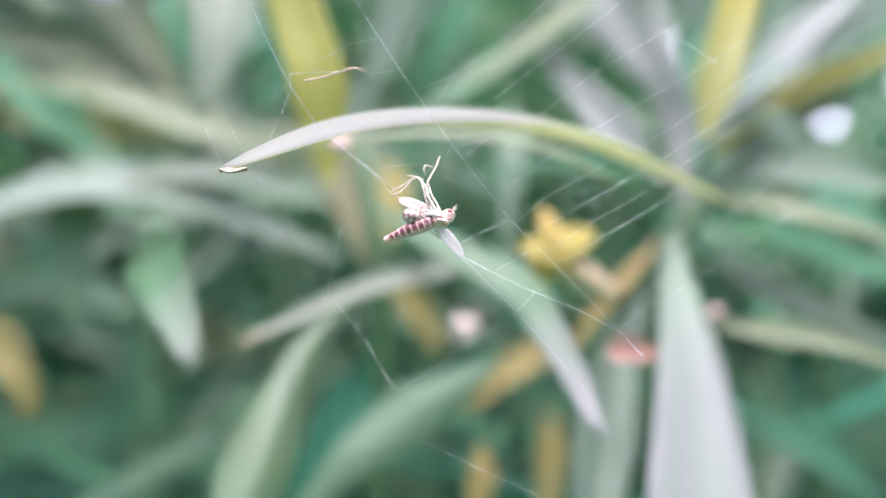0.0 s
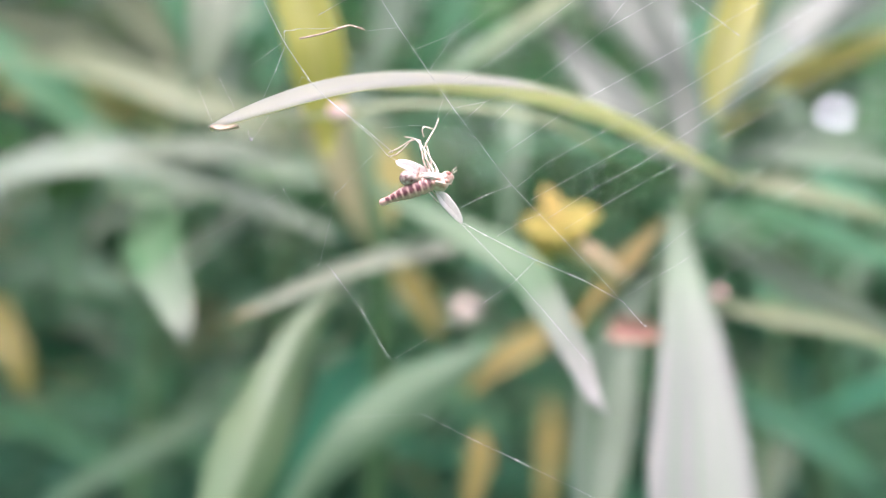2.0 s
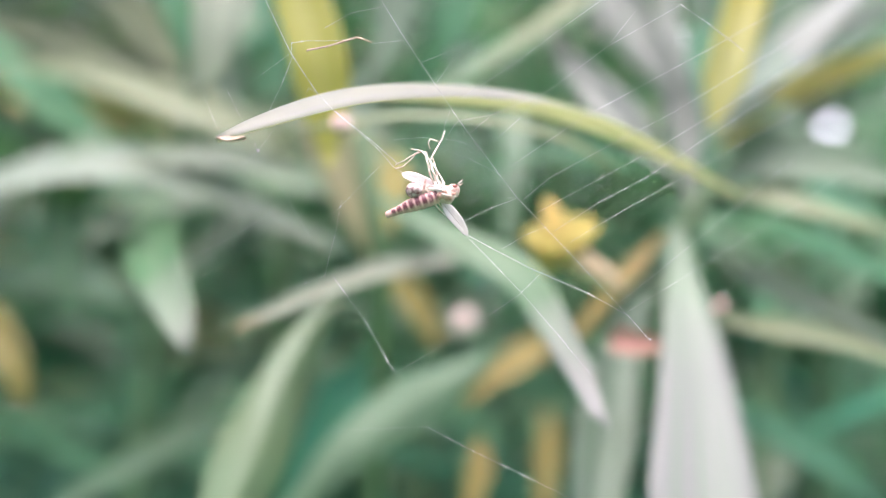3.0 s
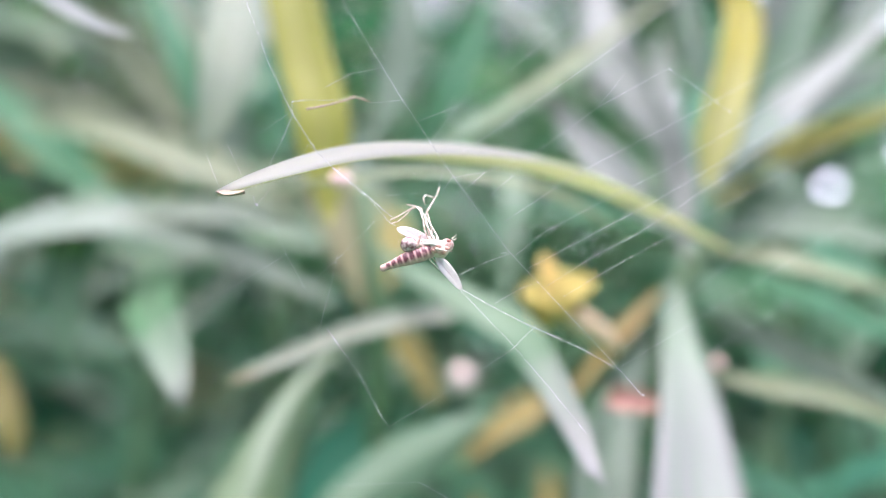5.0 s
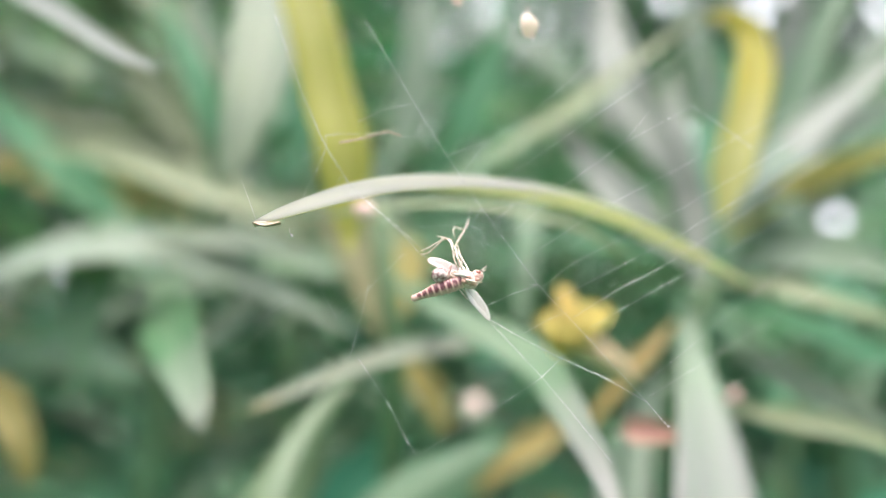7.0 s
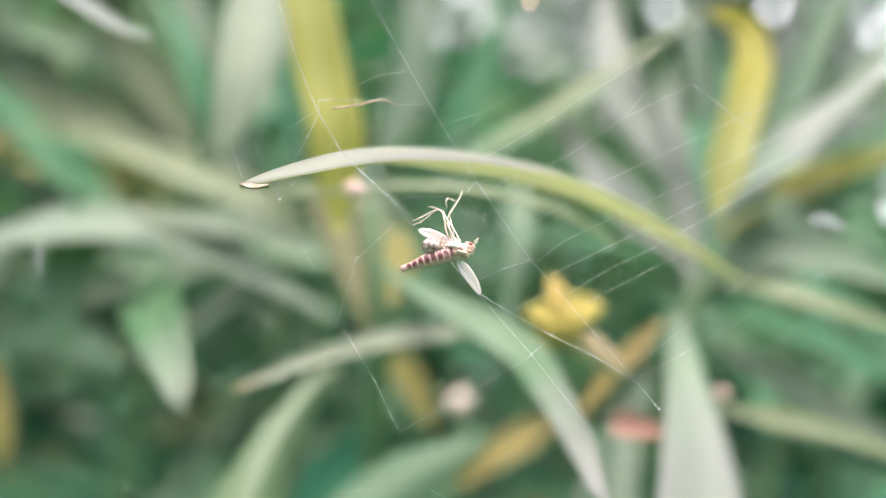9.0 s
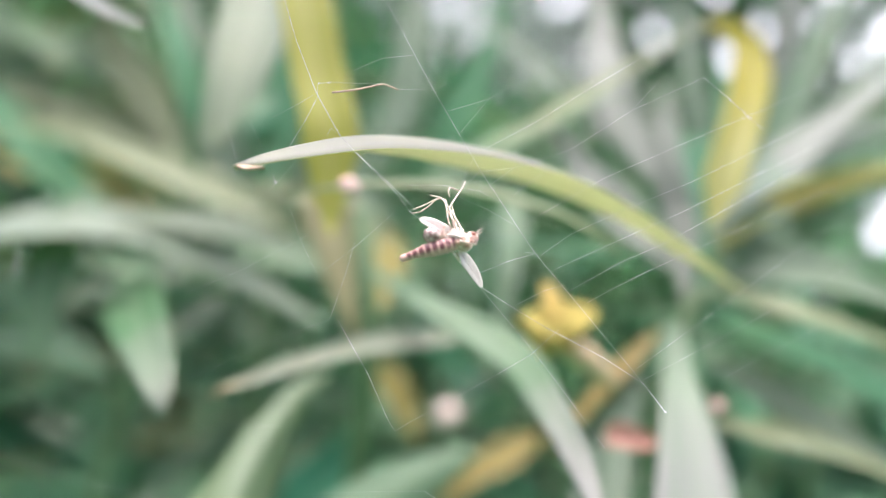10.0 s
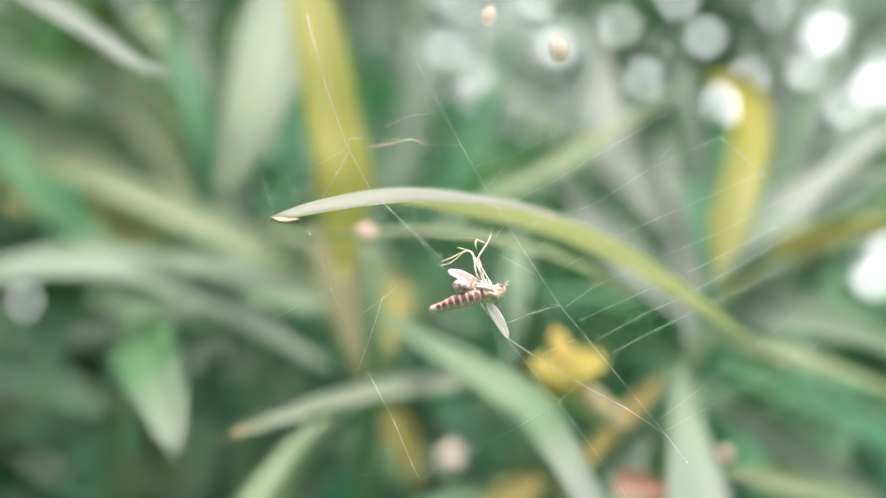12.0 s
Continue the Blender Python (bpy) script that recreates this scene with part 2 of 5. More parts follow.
def spline(points, count):
    """A smooth line through the points, evenly stepped from first to last."""
    p = [Vector(q) for q in points]
    p = [2 * p[0] - p[1], *p, 2 * p[-1] - p[-2]]
    fine = []
    for i in range(1, len(p) - 2):
        for k in range(16):
            t = k / 16
            a, b, c, d = p[i - 1], p[i], p[i + 1], p[i + 2]
            fine.append(0.5 * (2 * b + (c - a) * t + (2 * a - 5 * b + 4 * c - d) * t * t + (3 * b - a - 3 * c + d) * t ** 3))
    fine.append(p[-2])
    run = [0.0]
    for a, b in zip(fine, fine[1:]):
        run.append(run[-1] + (b - a).length)
    out, j = [], 0
    for k in range(count):
        want = run[-1] * k / (count - 1)
        while j < len(run) - 2 and run[j + 1] < want:
            j += 1
        f = (want - run[j]) / max(run[j + 1] - run[j], 1e-9)
        out.append(fine[j].lerp(fine[j + 1], min(max(f, 0), 1)))
    return out


def add_leaf(bm, points, width, face, fold=0.25, twist=0.0, wave=0.03, steps=26, across=4, thick=0.00022, seed=0.0, blunt=0.75, lean=0.0, neck=3.2, peak=0.35):
    """A lance-shaped leaf from base to tip: face is the way its upper side looks, fold lifts its halves round the midrib,
    twist turns it (degrees) towards the tip, lean turns all of it."""
    line = spline(points, steps)
    uv = bm.loops.layers.uv.verify()
    up = Vector(face).normalized()
    rows = []
    for k, c in enumerate(line):
        s = k / (steps - 1)
        tan = (line[min(k + 1, steps - 1)] - line[max(k - 1, 0)]).normalized()
        side = tan.cross(up).normalized()
        nor = side.cross(tan).normalized()
        turn = Matrix.Rotation(radians(lean + twist * s), 3, tan)
        side, nor = turn @ side, turn @ nor
        rise = 0.06 + min(s * neck, 1.0) ** 0.8 * 0.94
        shape = rise * (max(1 - max(s - peak, 0) / (1 - peak), 0.0) ** blunt)
        half = width / 2 * max(shape, 0.03)
        top, low = [], []
        for i in range(-across, across + 1):
            u = i / across
            rip = wave * half * math.sin(9 * s + seed * 7 + (2 if u > 0 else 0)) * u * u
            lift = fold * half * (abs(u) ** 1.3) + rip + 0.012 * half * noise.noise((u * 2 + seed, s * 9, seed))
            if i == 0:
                lift -= 0.02 * half
            p = c + side * (u * half * (1 - 0.3 * fold * fold)) + nor * lift
            edge = 0.35 if abs(i) == across else 1.0
            top.append((bm.verts.new(p + nor * thick * 0.5 * edge), (u + 1) / 2, s))
            low.append((bm.verts.new(p - nor * thick * 0.5 * edge - (nor * thick * 1.2 if i == 0 else Vector())), (u + 1) / 2, s))
        rows.append(top + low[::-1])
    size = len(rows[0])
    for a, b in zip(rows, rows[1:]):
        for i in range(size):
            j = (i + 1) % size
            quad = (a[i], a[j], b[j], b[i])
            fc = bm.faces.new([q[0] for q in quad])
            for loop, q in zip(fc.loops, quad):
                loop[uv].uv = (q[1], q[2])
            if i > 2 * across:
                fc.material_index = 1
    for ends in (rows[0], rows[-1]):
        fc = bm.faces.new([q[0] for q in ends])
        for loop, q in zip(fc.loops, ends):
            loop[uv].uv = (q[1], q[2])


def add_tube(bm, line, radii, sides=6):
    """A tube along a line, closed at both ends."""
    rings, ref = [], Vector((0.31, 0.22, 0.93))
    for k, c in enumerate(line):
        tan = (line[min(k + 1, len(line) - 1)] - line[max(k - 1, 0)]).normalized()
        side = tan.cross(ref)
        side = (side if side.length > 0.05 else tan.cross(Vector((1, 0, 0)))).normalized()
        oth = tan.cross(side)
        r = radii[k] if isinstance(radii, list) else radii
        rings.append([bm.verts.new(c + r * (side * math.cos(2 * math.pi * i / sides) + oth * math.sin(2 * math.pi * i / sides))) for i in range(sides)])
    for a, b in zip(rings, rings[1:]):
        for i in range(sides):
            bm.faces.new((a[i], a[(i + 1) % sides], b[(i + 1) % sides], b[i]))
    bm.faces.new(rings[0][::-1])
    bm.faces.new(rings[-1])


def kinked(points, count, ease=0.12):
    """A line with straight runs and slightly rounded joints."""
    p = [Vector(q) for q in points]
    out = [p[0]]
    for a, b, c in zip(p, p[1:], p[2:]):
        out += [b.lerp(a, ease), b.lerp(a, ease * 0.3).lerp(b.lerp(c, ease * 0.3), 0.5), b.lerp(c, ease)]
    return out + [p[-1]]


def add_ball(bm, at, radii, turn=None, rings=10, sides=14, rough=0.0, seed=0.0):
    """A rounded lump with three radii, uneven by rough."""
    m = Matrix.Translation(at) @ (turn.to_4x4() if turn else Matrix.Identity(4)) @ Matrix.Diagonal((*radii, 1))
    made = bmesh.ops.create_uvsphere(bm, u_segments=sides, v_segments=rings, radius=1)["verts"]
    for v in made:
        v.co *= 1 + rough * noise.noise(v.co * 2.3 + Vector((seed, seed, 0)))
        v.co = m @ v.co


seeds = iter(range(1, 10000))


def leaf(parent, material, width, face, points, label="", under=None, **more):
    bm = bmesh.new()
    origin = Vector(parent.location)
    add_leaf(bm, [Vector(p) - origin for p in points], width, face, seed=next(seeds) * 0.37, **more)
    ob = part("leaf", bm, material, parent, label)
    ob.data.materials.append(under or UNDER)
    return ob


def stem(parent, material, points, thick0, thick1, name="stem", label="", steps=24, sides=10):
    bm = bmesh.new()
    origin = Vector(parent.location)
    line = spline([Vector(p) - origin for p in points], steps)
    radii = [(thick0 + (thick1 - thick0) * k / (steps - 1)) * (1 + 0.08 * math.sin(k * 2.1)) for k in range(steps)]
    add_tube(bm, line, radii, sides)
    return part(name, bm, material, parent, label)


# ---- ground ----
bm = bmesh.new()
bmesh.ops.create_grid(bm, x_segments=40, y_segments=40, size=1)
for v in bm.verts:
    v.co.x *= abs(v.co.x) ** 3 * 600 + 4
    v.co.y *= abs(v.co.y) ** 3 * 600 + 4
    v.co.z = 0.02 * noise.noise(v.co * 1.5)
ground = part("ground", bm, SOIL, None)
tagged(ground, "dark green soil under the shrubs", "ground", kind="structure")

# ---- the oleander shoot that bears the long arched leaf ----
shoot_a = thing("oleander_shoot", (0.0600, 0.1900, 0.0), "leafy oleander shoot with pale green and yellowing narrow leaves", "shrub", "oleander shoots")
stem(shoot_a, BARK, [(0.06, 0.19, -0.02), (0.058, 0.185, 0.30), (0.052, 0.16, 0.52), (0.0440, 0.1480, 0.580), (0.0474, 0.1350, 0.6006)], 0.005, 0.0018, label="upright green-brown stem")
leaf(shoot_a, ARCHED, 0.0114, (0.0, 0.0, 1), [(0.0424, 0.1076, 0.5994), (0.0324, 0.1007, 0.6034), (0.0236, 0.0944, 0.6065), (0.0158, 0.0886, 0.6085), (0.0089, 0.0834, 0.6095), (0.0027, 0.0786, 0.6096), (-0.0027, 0.0741, 0.6091), (-0.0075, 0.0700, 0.6081), (-0.0108, 0.0671, 0.6070), (-0.0137, 0.0643, 0.6055), (-0.0164, 0.0616, 0.6038), (-0.0183, 0.0598, 0.6023)], "long arched yellow-green leaf with a pale curled tip", fold=-0.316, wave=0.02, blunt=0.5, steps=60, lean=-4.2, neck=1.5, peak=0.6, under=LIME)
leaf(shoot_a, SHEENED, 0.0158, (0, -1, 0.35), [(0.0415, 0.1320, 0.5954), (0.0401, 0.1240, 0.5860), (0.0385, 0.1120, 0.5740), (0.0358, 0.1000, 0.5638), (0.0335, 0.0920, 0.5561), (0.0317, 0.0860, 0.5475), (0.0301, 0.0800, 0.5348)], "broad pale green leaf hanging towards the viewer", fold=0.1, blunt=0.5, peak=0.62, neck=1.5)
leaf(shoot_a, MILKY, 0.0112, (0, -1, 0.35), [(0.0412, 0.1450, 0.5819), (0.0327, 0.1320, 0.5718), (0.0264, 0.1170, 0.5598), (0.0225, 0.1050, 0.5501), (0.0200, 0.0950, 0.5389)], fold=0.3, peak=0.55, neck=1.9)
leaf(shoot_a, DULL, 0.0062, (0, -0.35, 1), [(0.0471, 0.1400, 0.6007), (0.0552, 0.1350, 0.5992), (0.0652, 0.1300, 0.5967), (0.0783, 0.1300, 0.5934), (0.0917, 0.1300, 0.5891)], "dull olive ageing leaf", lean=15)
leaf(shoot_a, PALE, 0.0074, (0, -0.35, 1), [(0.0483, 0.1400, 0.6097), (0.0537, 0.1380, 0.6132), (0.0580, 0.1360, 0.6146), (0.0611, 0.1340, 0.6150), (0.0632, 0.1330, 0.6150)], lean=20)
leaf(shoot_a, MILKY, 0.0100, (0, -0.6, 1), [(0.0497, 0.1400, 0.6018), (0.0592, 0.1400, 0.6046), (0.0710, 0.1400, 0.6050), (0.0839, 0.1400, 0.6024), (0.0959, 0.1400, 0.5997)], lean=20)
leaf(shoot_a, MILKY, 0.0108, (-0.3, -0.7, 0.7), [(0.0490, 0.1350, 0.6118), (0.0584, 0.1400, 0.6208), (0.0721, 0.1470, 0.6292), (0.0890, 0.1540, 0.6382), (0.1065, 0.1600, 0.6470)])
leaf(shoot_a, OLIVE, 0.0100, (-0.3, -0.7, 0.7), [(0.0516, 0.1400, 0.6082), (0.0608, 0.1450, 0.6157), (0.0740, 0.1500, 0.6221), (0.0914, 0.1550, 0.6295), (0.1073, 0.1600, 0.6354)], "ochre-edged leaf")
leaf(shoot_a, YELLOW, 0.0072, (-0.2, -1, 0.2), [(0.0435, 0.1220, 0.6100), (0.0464, 0.1250, 0.6200), (0.0503, 0.1290, 0.6300), (0.0532, 0.1330, 0.6400), (0.0532, 0.1360, 0.6470), (0.0501, 0.1370, 0.6500), (0.0450, 0.1360, 0.6500)], "yellow leaf bent over at its tip", blunt=0.4, neck=6, peak=0.6)
leaf(shoot_a, WAXY, 0.0081, (-0.4, -0.8, 0.5), [(0.0385, 0.1250, 0.6026), (0.0339, 0.1300, 0.6086), (0.0285, 0.1380, 0.6170), (0.0240, 0.1460, 0.6251), (0.0201, 0.1550, 0.6342)])
leaf(shoot_a, WAXY, 0.0093, (0.2, -1, 0.3), [(0.0461, 0.1400, 0.5975), (0.0479, 0.1500, 0.6100), (0.0488, 0.1600, 0.6240), (0.0501, 0.1700, 0.6395), (0.0513, 0.1800, 0.6550)])
leaf(shoot_a, GREEN, 0.0097, (0.2, -1, 0.3), [(0.0517, 0.1500, 0.6010), (0.0570, 0.1650, 0.6163), (0.0609, 0.1800, 0.6342), (0.0661, 0.1950, 0.6544), (0.0687, 0.2000, 0.6704)])
leaf(shoot_a, GREEN, 0.0070, (0, -0.35, 1), [(0.0453, 0.1500, 0.6021), (0.0338, 0.1500, 0.6053), (0.0223, 0.1500, 0.6063), (0.0110, 0.1500, 0.6048), (0.0019, 0.1500, 0.6015)])
leaf(shoot_a, WAXY, 0.0078, (-0.4, -0.8, 0.5), [(0.0504, 0.1500, 0.6163), (0.0437, 0.1550, 0.6272), (0.0376, 0.1650, 0.6410), (0.0333, 0.1750, 0.6538)])
leaf(shoot_a, WAXY, 0.0115, (0, -1, 0.4), [(0.0364, 0.1700, 0.6348), (0.0369, 0.1800, 0.6514), (0.0374, 0.1900, 0.6669), (0.0377, 0.2000, 0.6854)])
leaf(shoot_a, WAXY, 0.0086, (-0.3, -0.7, 0.7), [(0.0550, 0.1400, 0.6128), (0.0656, 0.1450, 0.6263), (0.0795, 0.1500, 0.6387), (0.0981, 0.1550, 0.6526)])
# ---- the second shoot, behind the fly ----
shoot_b = thing("oleander_shoot", (-0.0150, 0.2100, 0.0), "oleander shoot with drooping glossy green leaves", "shrub", "oleander shoots")
stem(shoot_b, BARK, [(-0.015, 0.21, -0.02), (-0.016, 0.2, 0.3), (-0.016, 0.17, 0.5), (-0.012, 0.15, 0.575), (-0.016, 0.14, 0.61)], 0.006, 0.002, label="slender ochre-green stem")
leaf(shoot_b, DULL, 0.0029, (0, -0.35, 1), [(0.0229, 0.1000, 0.6024), (0.0145, 0.1000, 0.6064), (0.0046, 0.0990, 0.6082), (-0.0050, 0.0980, 0.6084), (-0.0137, 0.0970, 0.6073), (-0.0217, 0.0970, 0.6055)], "narrow yellow-green leaf with a pink blotch", fold=0.2, lean=-10)
leaf(shoot_b, SILVERY, 0.0172, (0, -0.7, 1), [(-0.1078, 0.1500, 0.5896), (-0.0915, 0.1500, 0.5978), (-0.0754, 0.1520, 0.6018), (-0.0585, 0.1530, 0.6014), (-0.0429, 0.1550, 0.5958), (-0.0303, 0.1570, 0.5900), (-0.0202, 0.1580, 0.5858)], "long pale leaf bowed sideways", lean=-4)
leaf(shoot_b, HOARY, 0.0079, (0, -0.7, 1), [(-0.0272, 0.1600, 0.6002), (-0.0400, 0.1580, 0.6039), (-0.0537, 0.1560, 0.6051), (-0.0686, 0.1550, 0.6040), (-0.0851, 0.1550, 0.6012)], lean=-10)
leaf(shoot_b, SPEAR, 0.0132, (0, -1, 0.35), [(-0.0740, 0.1800, 0.5920), (-0.0600, 0.1500, 0.5890), (-0.0470, 0.1220, 0.5850), (-0.0390, 0.1080, 0.5800), (-0.0360, 0.1040, 0.5750)], "pale spear-shaped leaf hanging down", blunt=0.45, fold=0.15, neck=3.0, peak=0.42)
leaf(shoot_b, TAN, 0.0047, (0, -0.6, 1), [(0.0097, 0.1300, 0.5896), (0.0007, 0.1280, 0.5873), (-0.0087, 0.1220, 0.5858), (-0.0163, 0.1160, 0.5839), (-0.0239, 0.1100, 0.5810), (-0.0308, 0.1070, 0.5781)], "pale tan-green leaf with a browned tip", blunt=0.5, lean=-15, fold=0.4)
leaf(shoot_b, TIPPED, 0.0068, (-0.25, -0.85, 0.75), [(-0.0138, 0.1350, 0.5990), (-0.0050, 0.1250, 0.5944), (0.0106, 0.1120, 0.5870), (0.0143, 0.1000, 0.5820), (0.0170, 0.0930, 0.5770), (0.0190, 0.0880, 0.5720), (0.0200, 0.0870, 0.5710)], "green leaf hanging diagonally, a pale sheen painted at its tip", blunt=0.5, fold=0.04, peak=0.5, neck=2)
leaf(shoot_b, GLOSSY, 0.0122, (-0.3, -1, 0.4), [(-0.0170, 0.1300, 0.5800), (-0.0210, 0.1240, 0.5770), (-0.0250, 0.1160, 0.5690), (-0.0270, 0.1090, 0.5620), (-0.0300, 0.1020, 0.5530), (-0.0330, 0.0970, 0.5450), (-0.0350, 0.0940, 0.5400)], "broad pale green leaf, its one half turned up to the sky", fold=-0.5, peak=0.6, neck=1.8, lean=-32, across=6)
leaf(shoot_b, PALE, 0.0128, (-0.4, -0.7, 0.7), [(0.0110, 0.1450, 0.5670), (0.0010, 0.1420, 0.5620), (-0.0090, 0.1380, 0.5570), (-0.0170, 0.1320, 0.5520), (-0.0250, 0.1280, 0.5430), (-0.0320, 0.1250, 0.5320)], fold=-0.35, lean=-22)
leaf(shoot_b, OLIVE, 0.0088, (0.2, -1, 0.2), [(-0.0174, 0.1130, 0.6020), (-0.0186, 0.1140, 0.6100), (-0.0197, 0.1150, 0.6190), (-0.0229, 0.1180, 0.6280), (-0.0261, 0.1210, 0.6390), (-0.0302, 0.1250, 0.6510), (-0.0334, 0.1300, 0.6640)], "upright yellow leaf", fold=0.2, blunt=0.4, neck=5, peak=0.7)
leaf(shoot_b, HOARY, 0.0150, (0.1, -1, 0.4), [(-0.0432, 0.1600, 0.6780), (-0.0402, 0.1480, 0.6560), (-0.0392, 0.1380, 0.6400), (-0.0392, 0.1310, 0.6290), (-0.0402, 0.1270, 0.6200), (-0.0422, 0.1250, 0.6140)], "broad greyish-green leaf", blunt=0.5, neck=6, peak=0.5)
leaf(shoot_b, WAXY, 0.0046, (0, -0.8, 0.8), [(-0.0780, 0.1150, 0.6450), (-0.0640, 0.1070, 0.6370), (-0.0540, 0.1010, 0.6310), (-0.0470, 0.0980, 0.6270), (-0.0410, 0.0960, 0.6250)], "narrow faded pinkish-grey leaf", blunt=0.45, neck=6)
leaf(shoot_b, PALE, 0.0072, (0, -0.35, 1), [(-0.0051, 0.1500, 0.6172), (0.0039, 0.1500, 0.6223), (0.0139, 0.1500, 0.6285), (0.0239, 0.1500, 0.6346), (0.0349, 0.1500, 0.6408)], lean=20)
leaf(shoot_b, DULL, 0.0051, (0, -0.35, 1), [(0.0048, 0.1450, 0.6226), (0.0155, 0.1450, 0.6293), (0.0262, 0.1450, 0.6373), (0.0381, 0.1450, 0.6464), (0.0491, 0.1450, 0.6549)], lean=15)
leaf(shoot_b, PALE, 0.0071, (0, -1, 0.35), [(0.0159, 0.1750, 0.6235), (0.0154, 0.1650, 0.6121), (0.0145, 0.1570, 0.6031), (0.0134, 0.1500, 0.5960), (0.0118, 0.1430, 0.5872)])
leaf(shoot_b, DEEP, 0.0141, (0, -1, 0.35), [(-0.0118, 0.1700, 0.5666), (-0.0184, 0.1700, 0.5558), (-0.0256, 0.1650, 0.5438), (-0.0324, 0.1600, 0.5298), (-0.0388, 0.1600, 0.5139)])
leaf(shoot_b, ORANGE, 0.0062, (0, -1, 0.35), [(0.0079, 0.1500, 0.5490), (0.0082, 0.1470, 0.5440), (0.0070, 0.1450, 0.5389), (0.0058, 0.1430, 0.5338), (0.0050, 0.1420, 0.5296)], "ochre dying leaf")
leaf(shoot_b, ORANGE, 0.0097, (0, -1, 0.35), [(-0.1035, 0.1600, 0.5748), (-0.0965, 0.1580, 0.5677), (-0.0913, 0.1550, 0.5623), (-0.0891, 0.1540, 0.5576), (-0.0887, 0.1540, 0.5528)], "orange-yellow dying leaf", blunt=0.4)
leaf(shoot_b, ORANGE, 0.0035, (-0.3, -1, 0.5), [(0.0405, 0.1350, 0.5928), (0.0335, 0.1330, 0.5851), (0.0276, 0.1330, 0.5778), (0.0218, 0.1340, 0.5692)], "narrow ochre leaf", blunt=0.5)
leaf(shoot_b, OCHRE, 0.0087, (-0.3, -1, 0.6), [(0.0304, 0.1900, 0.5635), (0.0222, 0.1880, 0.5578), (0.0133, 0.1860, 0.5523), (0.0061, 0.1850, 0.5450)], "ochre dying leaf", blunt=0.5)
leaf(shoot_b, OCHRE, 0.0086, (0, -1, 0.35), [(-0.0105, 0.1650, 0.6081), (-0.0113, 0.1600, 0.6004), (-0.0131, 0.1550, 0.5921), (-0.0140, 0.1500, 0.5864)], "ochre dying leaf", blunt=0.5)
leaf(shoot_b, OCHRE, 0.0081, (0, -1, 0.35), [(0.0355, 0.2400, 0.5298), (0.0356, 0.2350, 0.5180), (0.0341, 0.2300, 0.5047), (0.0326, 0.2250, 0.4882)], "ochre dying leaf", blunt=0.5)
leaf(shoot_b, OCHRE, 0.0084, (0, -1, 0.35), [(-0.0139, 0.2000, 0.5776), (-0.0088, 0.1980, 0.5717), (-0.0041, 0.1960, 0.5651), (-0.0006, 0.1940, 0.5578)], "ochre dying leaf", blunt=0.5)
leaf(shoot_a, GREEN, 0.0093, (0, -0.35, 1), [(0.0561, 0.1600, 0.5952), (0.0685, 0.1600, 0.5927), (0.0823, 0.1600, 0.5888), (0.0975, 0.1600, 0.5828), (0.1129, 0.1600, 0.5749)], lean=25)
leaf(shoot_b, OCHRE, 0.0089, (0, -1, 0.35), [(-0.1196, 0.2500, 0.6332), (-0.1131, 0.2500, 0.6295), (-0.1075, 0.2500, 0.6268), (-0.1010, 0.2500, 0.6222)], "ochre dying leaf", blunt=0.5)
leaf(shoot_b, OCHRE, 0.0080, (0, -1, 0.35), [(-0.0891, 0.2600, 0.6351), (-0.0836, 0.2580, 0.6291), (-0.0792, 0.2560, 0.6231)], "ochre dying leaf", blunt=0.5)

leaf(shoot_b, GREEN, 0.0074, (0, -0.8, 0.6), [(-0.0570, 0.1700, 0.6180), (-0.0570, 0.1680, 0.6290), (-0.0620, 0.1700, 0.6420), (-0.0700, 0.1750, 0.6560), (-0.0790, 0.1800, 0.6710)])
leaf(shoot_b, DULL, 0.0120, (0, -0.8, 0.6), [(-0.0370, 0.2000, 0.6090), (-0.0510, 0.2000, 0.6140), (-0.0730, 0.2050, 0.6220), (-0.1000, 0.2100, 0.6300), (-0.1330, 0.2200, 0.6360)])
leaf(shoot_b, MILKY, 0.0157, (0, -0.8, 0.6), [(-0.0580, 0.2300, 0.6120), (-0.0710, 0.2350, 0.6370), (-0.0830, 0.2400, 0.6670), (-0.0970, 0.2500, 0.7050)])
leaf(shoot_b, GREEN, 0.0139, (0, -0.8, 0.6), [(-0.0930, 0.2200, 0.6080), (-0.1130, 0.2200, 0.6210), (-0.1360, 0.2250, 0.6400), (-0.1590, 0.2300, 0.6590)])
leaf(shoot_b, GREEN, 0.0113, (0, -0.8, 0.6), [(-0.0450, 0.2000, 0.6240), (-0.0450, 0.2050, 0.6460), (-0.0520, 0.2100, 0.6700), (-0.0650, 0.2200, 0.6980)])
leaf(shoot_b, MILKY, 0.0116, (0, -0.8, 0.6), [(-0.0200, 0.1900, 0.6250), (-0.0140, 0.1950, 0.6430), (-0.0120, 0.2000, 0.6640), (-0.0130, 0.2100, 0.6950)])
leaf(shoot_b, GREEN, 0.0111, (0, -0.8, 0.6), [(-0.0110, 0.2000, 0.6230), (0.0010, 0.2000, 0.6430), (0.0090, 0.2050, 0.6640), (0.0140, 0.2100, 0.6920)])
leaf(shoot_a, MILKY, 0.0087, (0, -0.8, 0.6), [(0.0570, 0.1800, 0.6150), (0.0480, 0.1800, 0.6300), (0.0330, 0.1850, 0.6470), (0.0180, 0.1900, 0.6600), (-0.0000, 0.2000, 0.6750)])
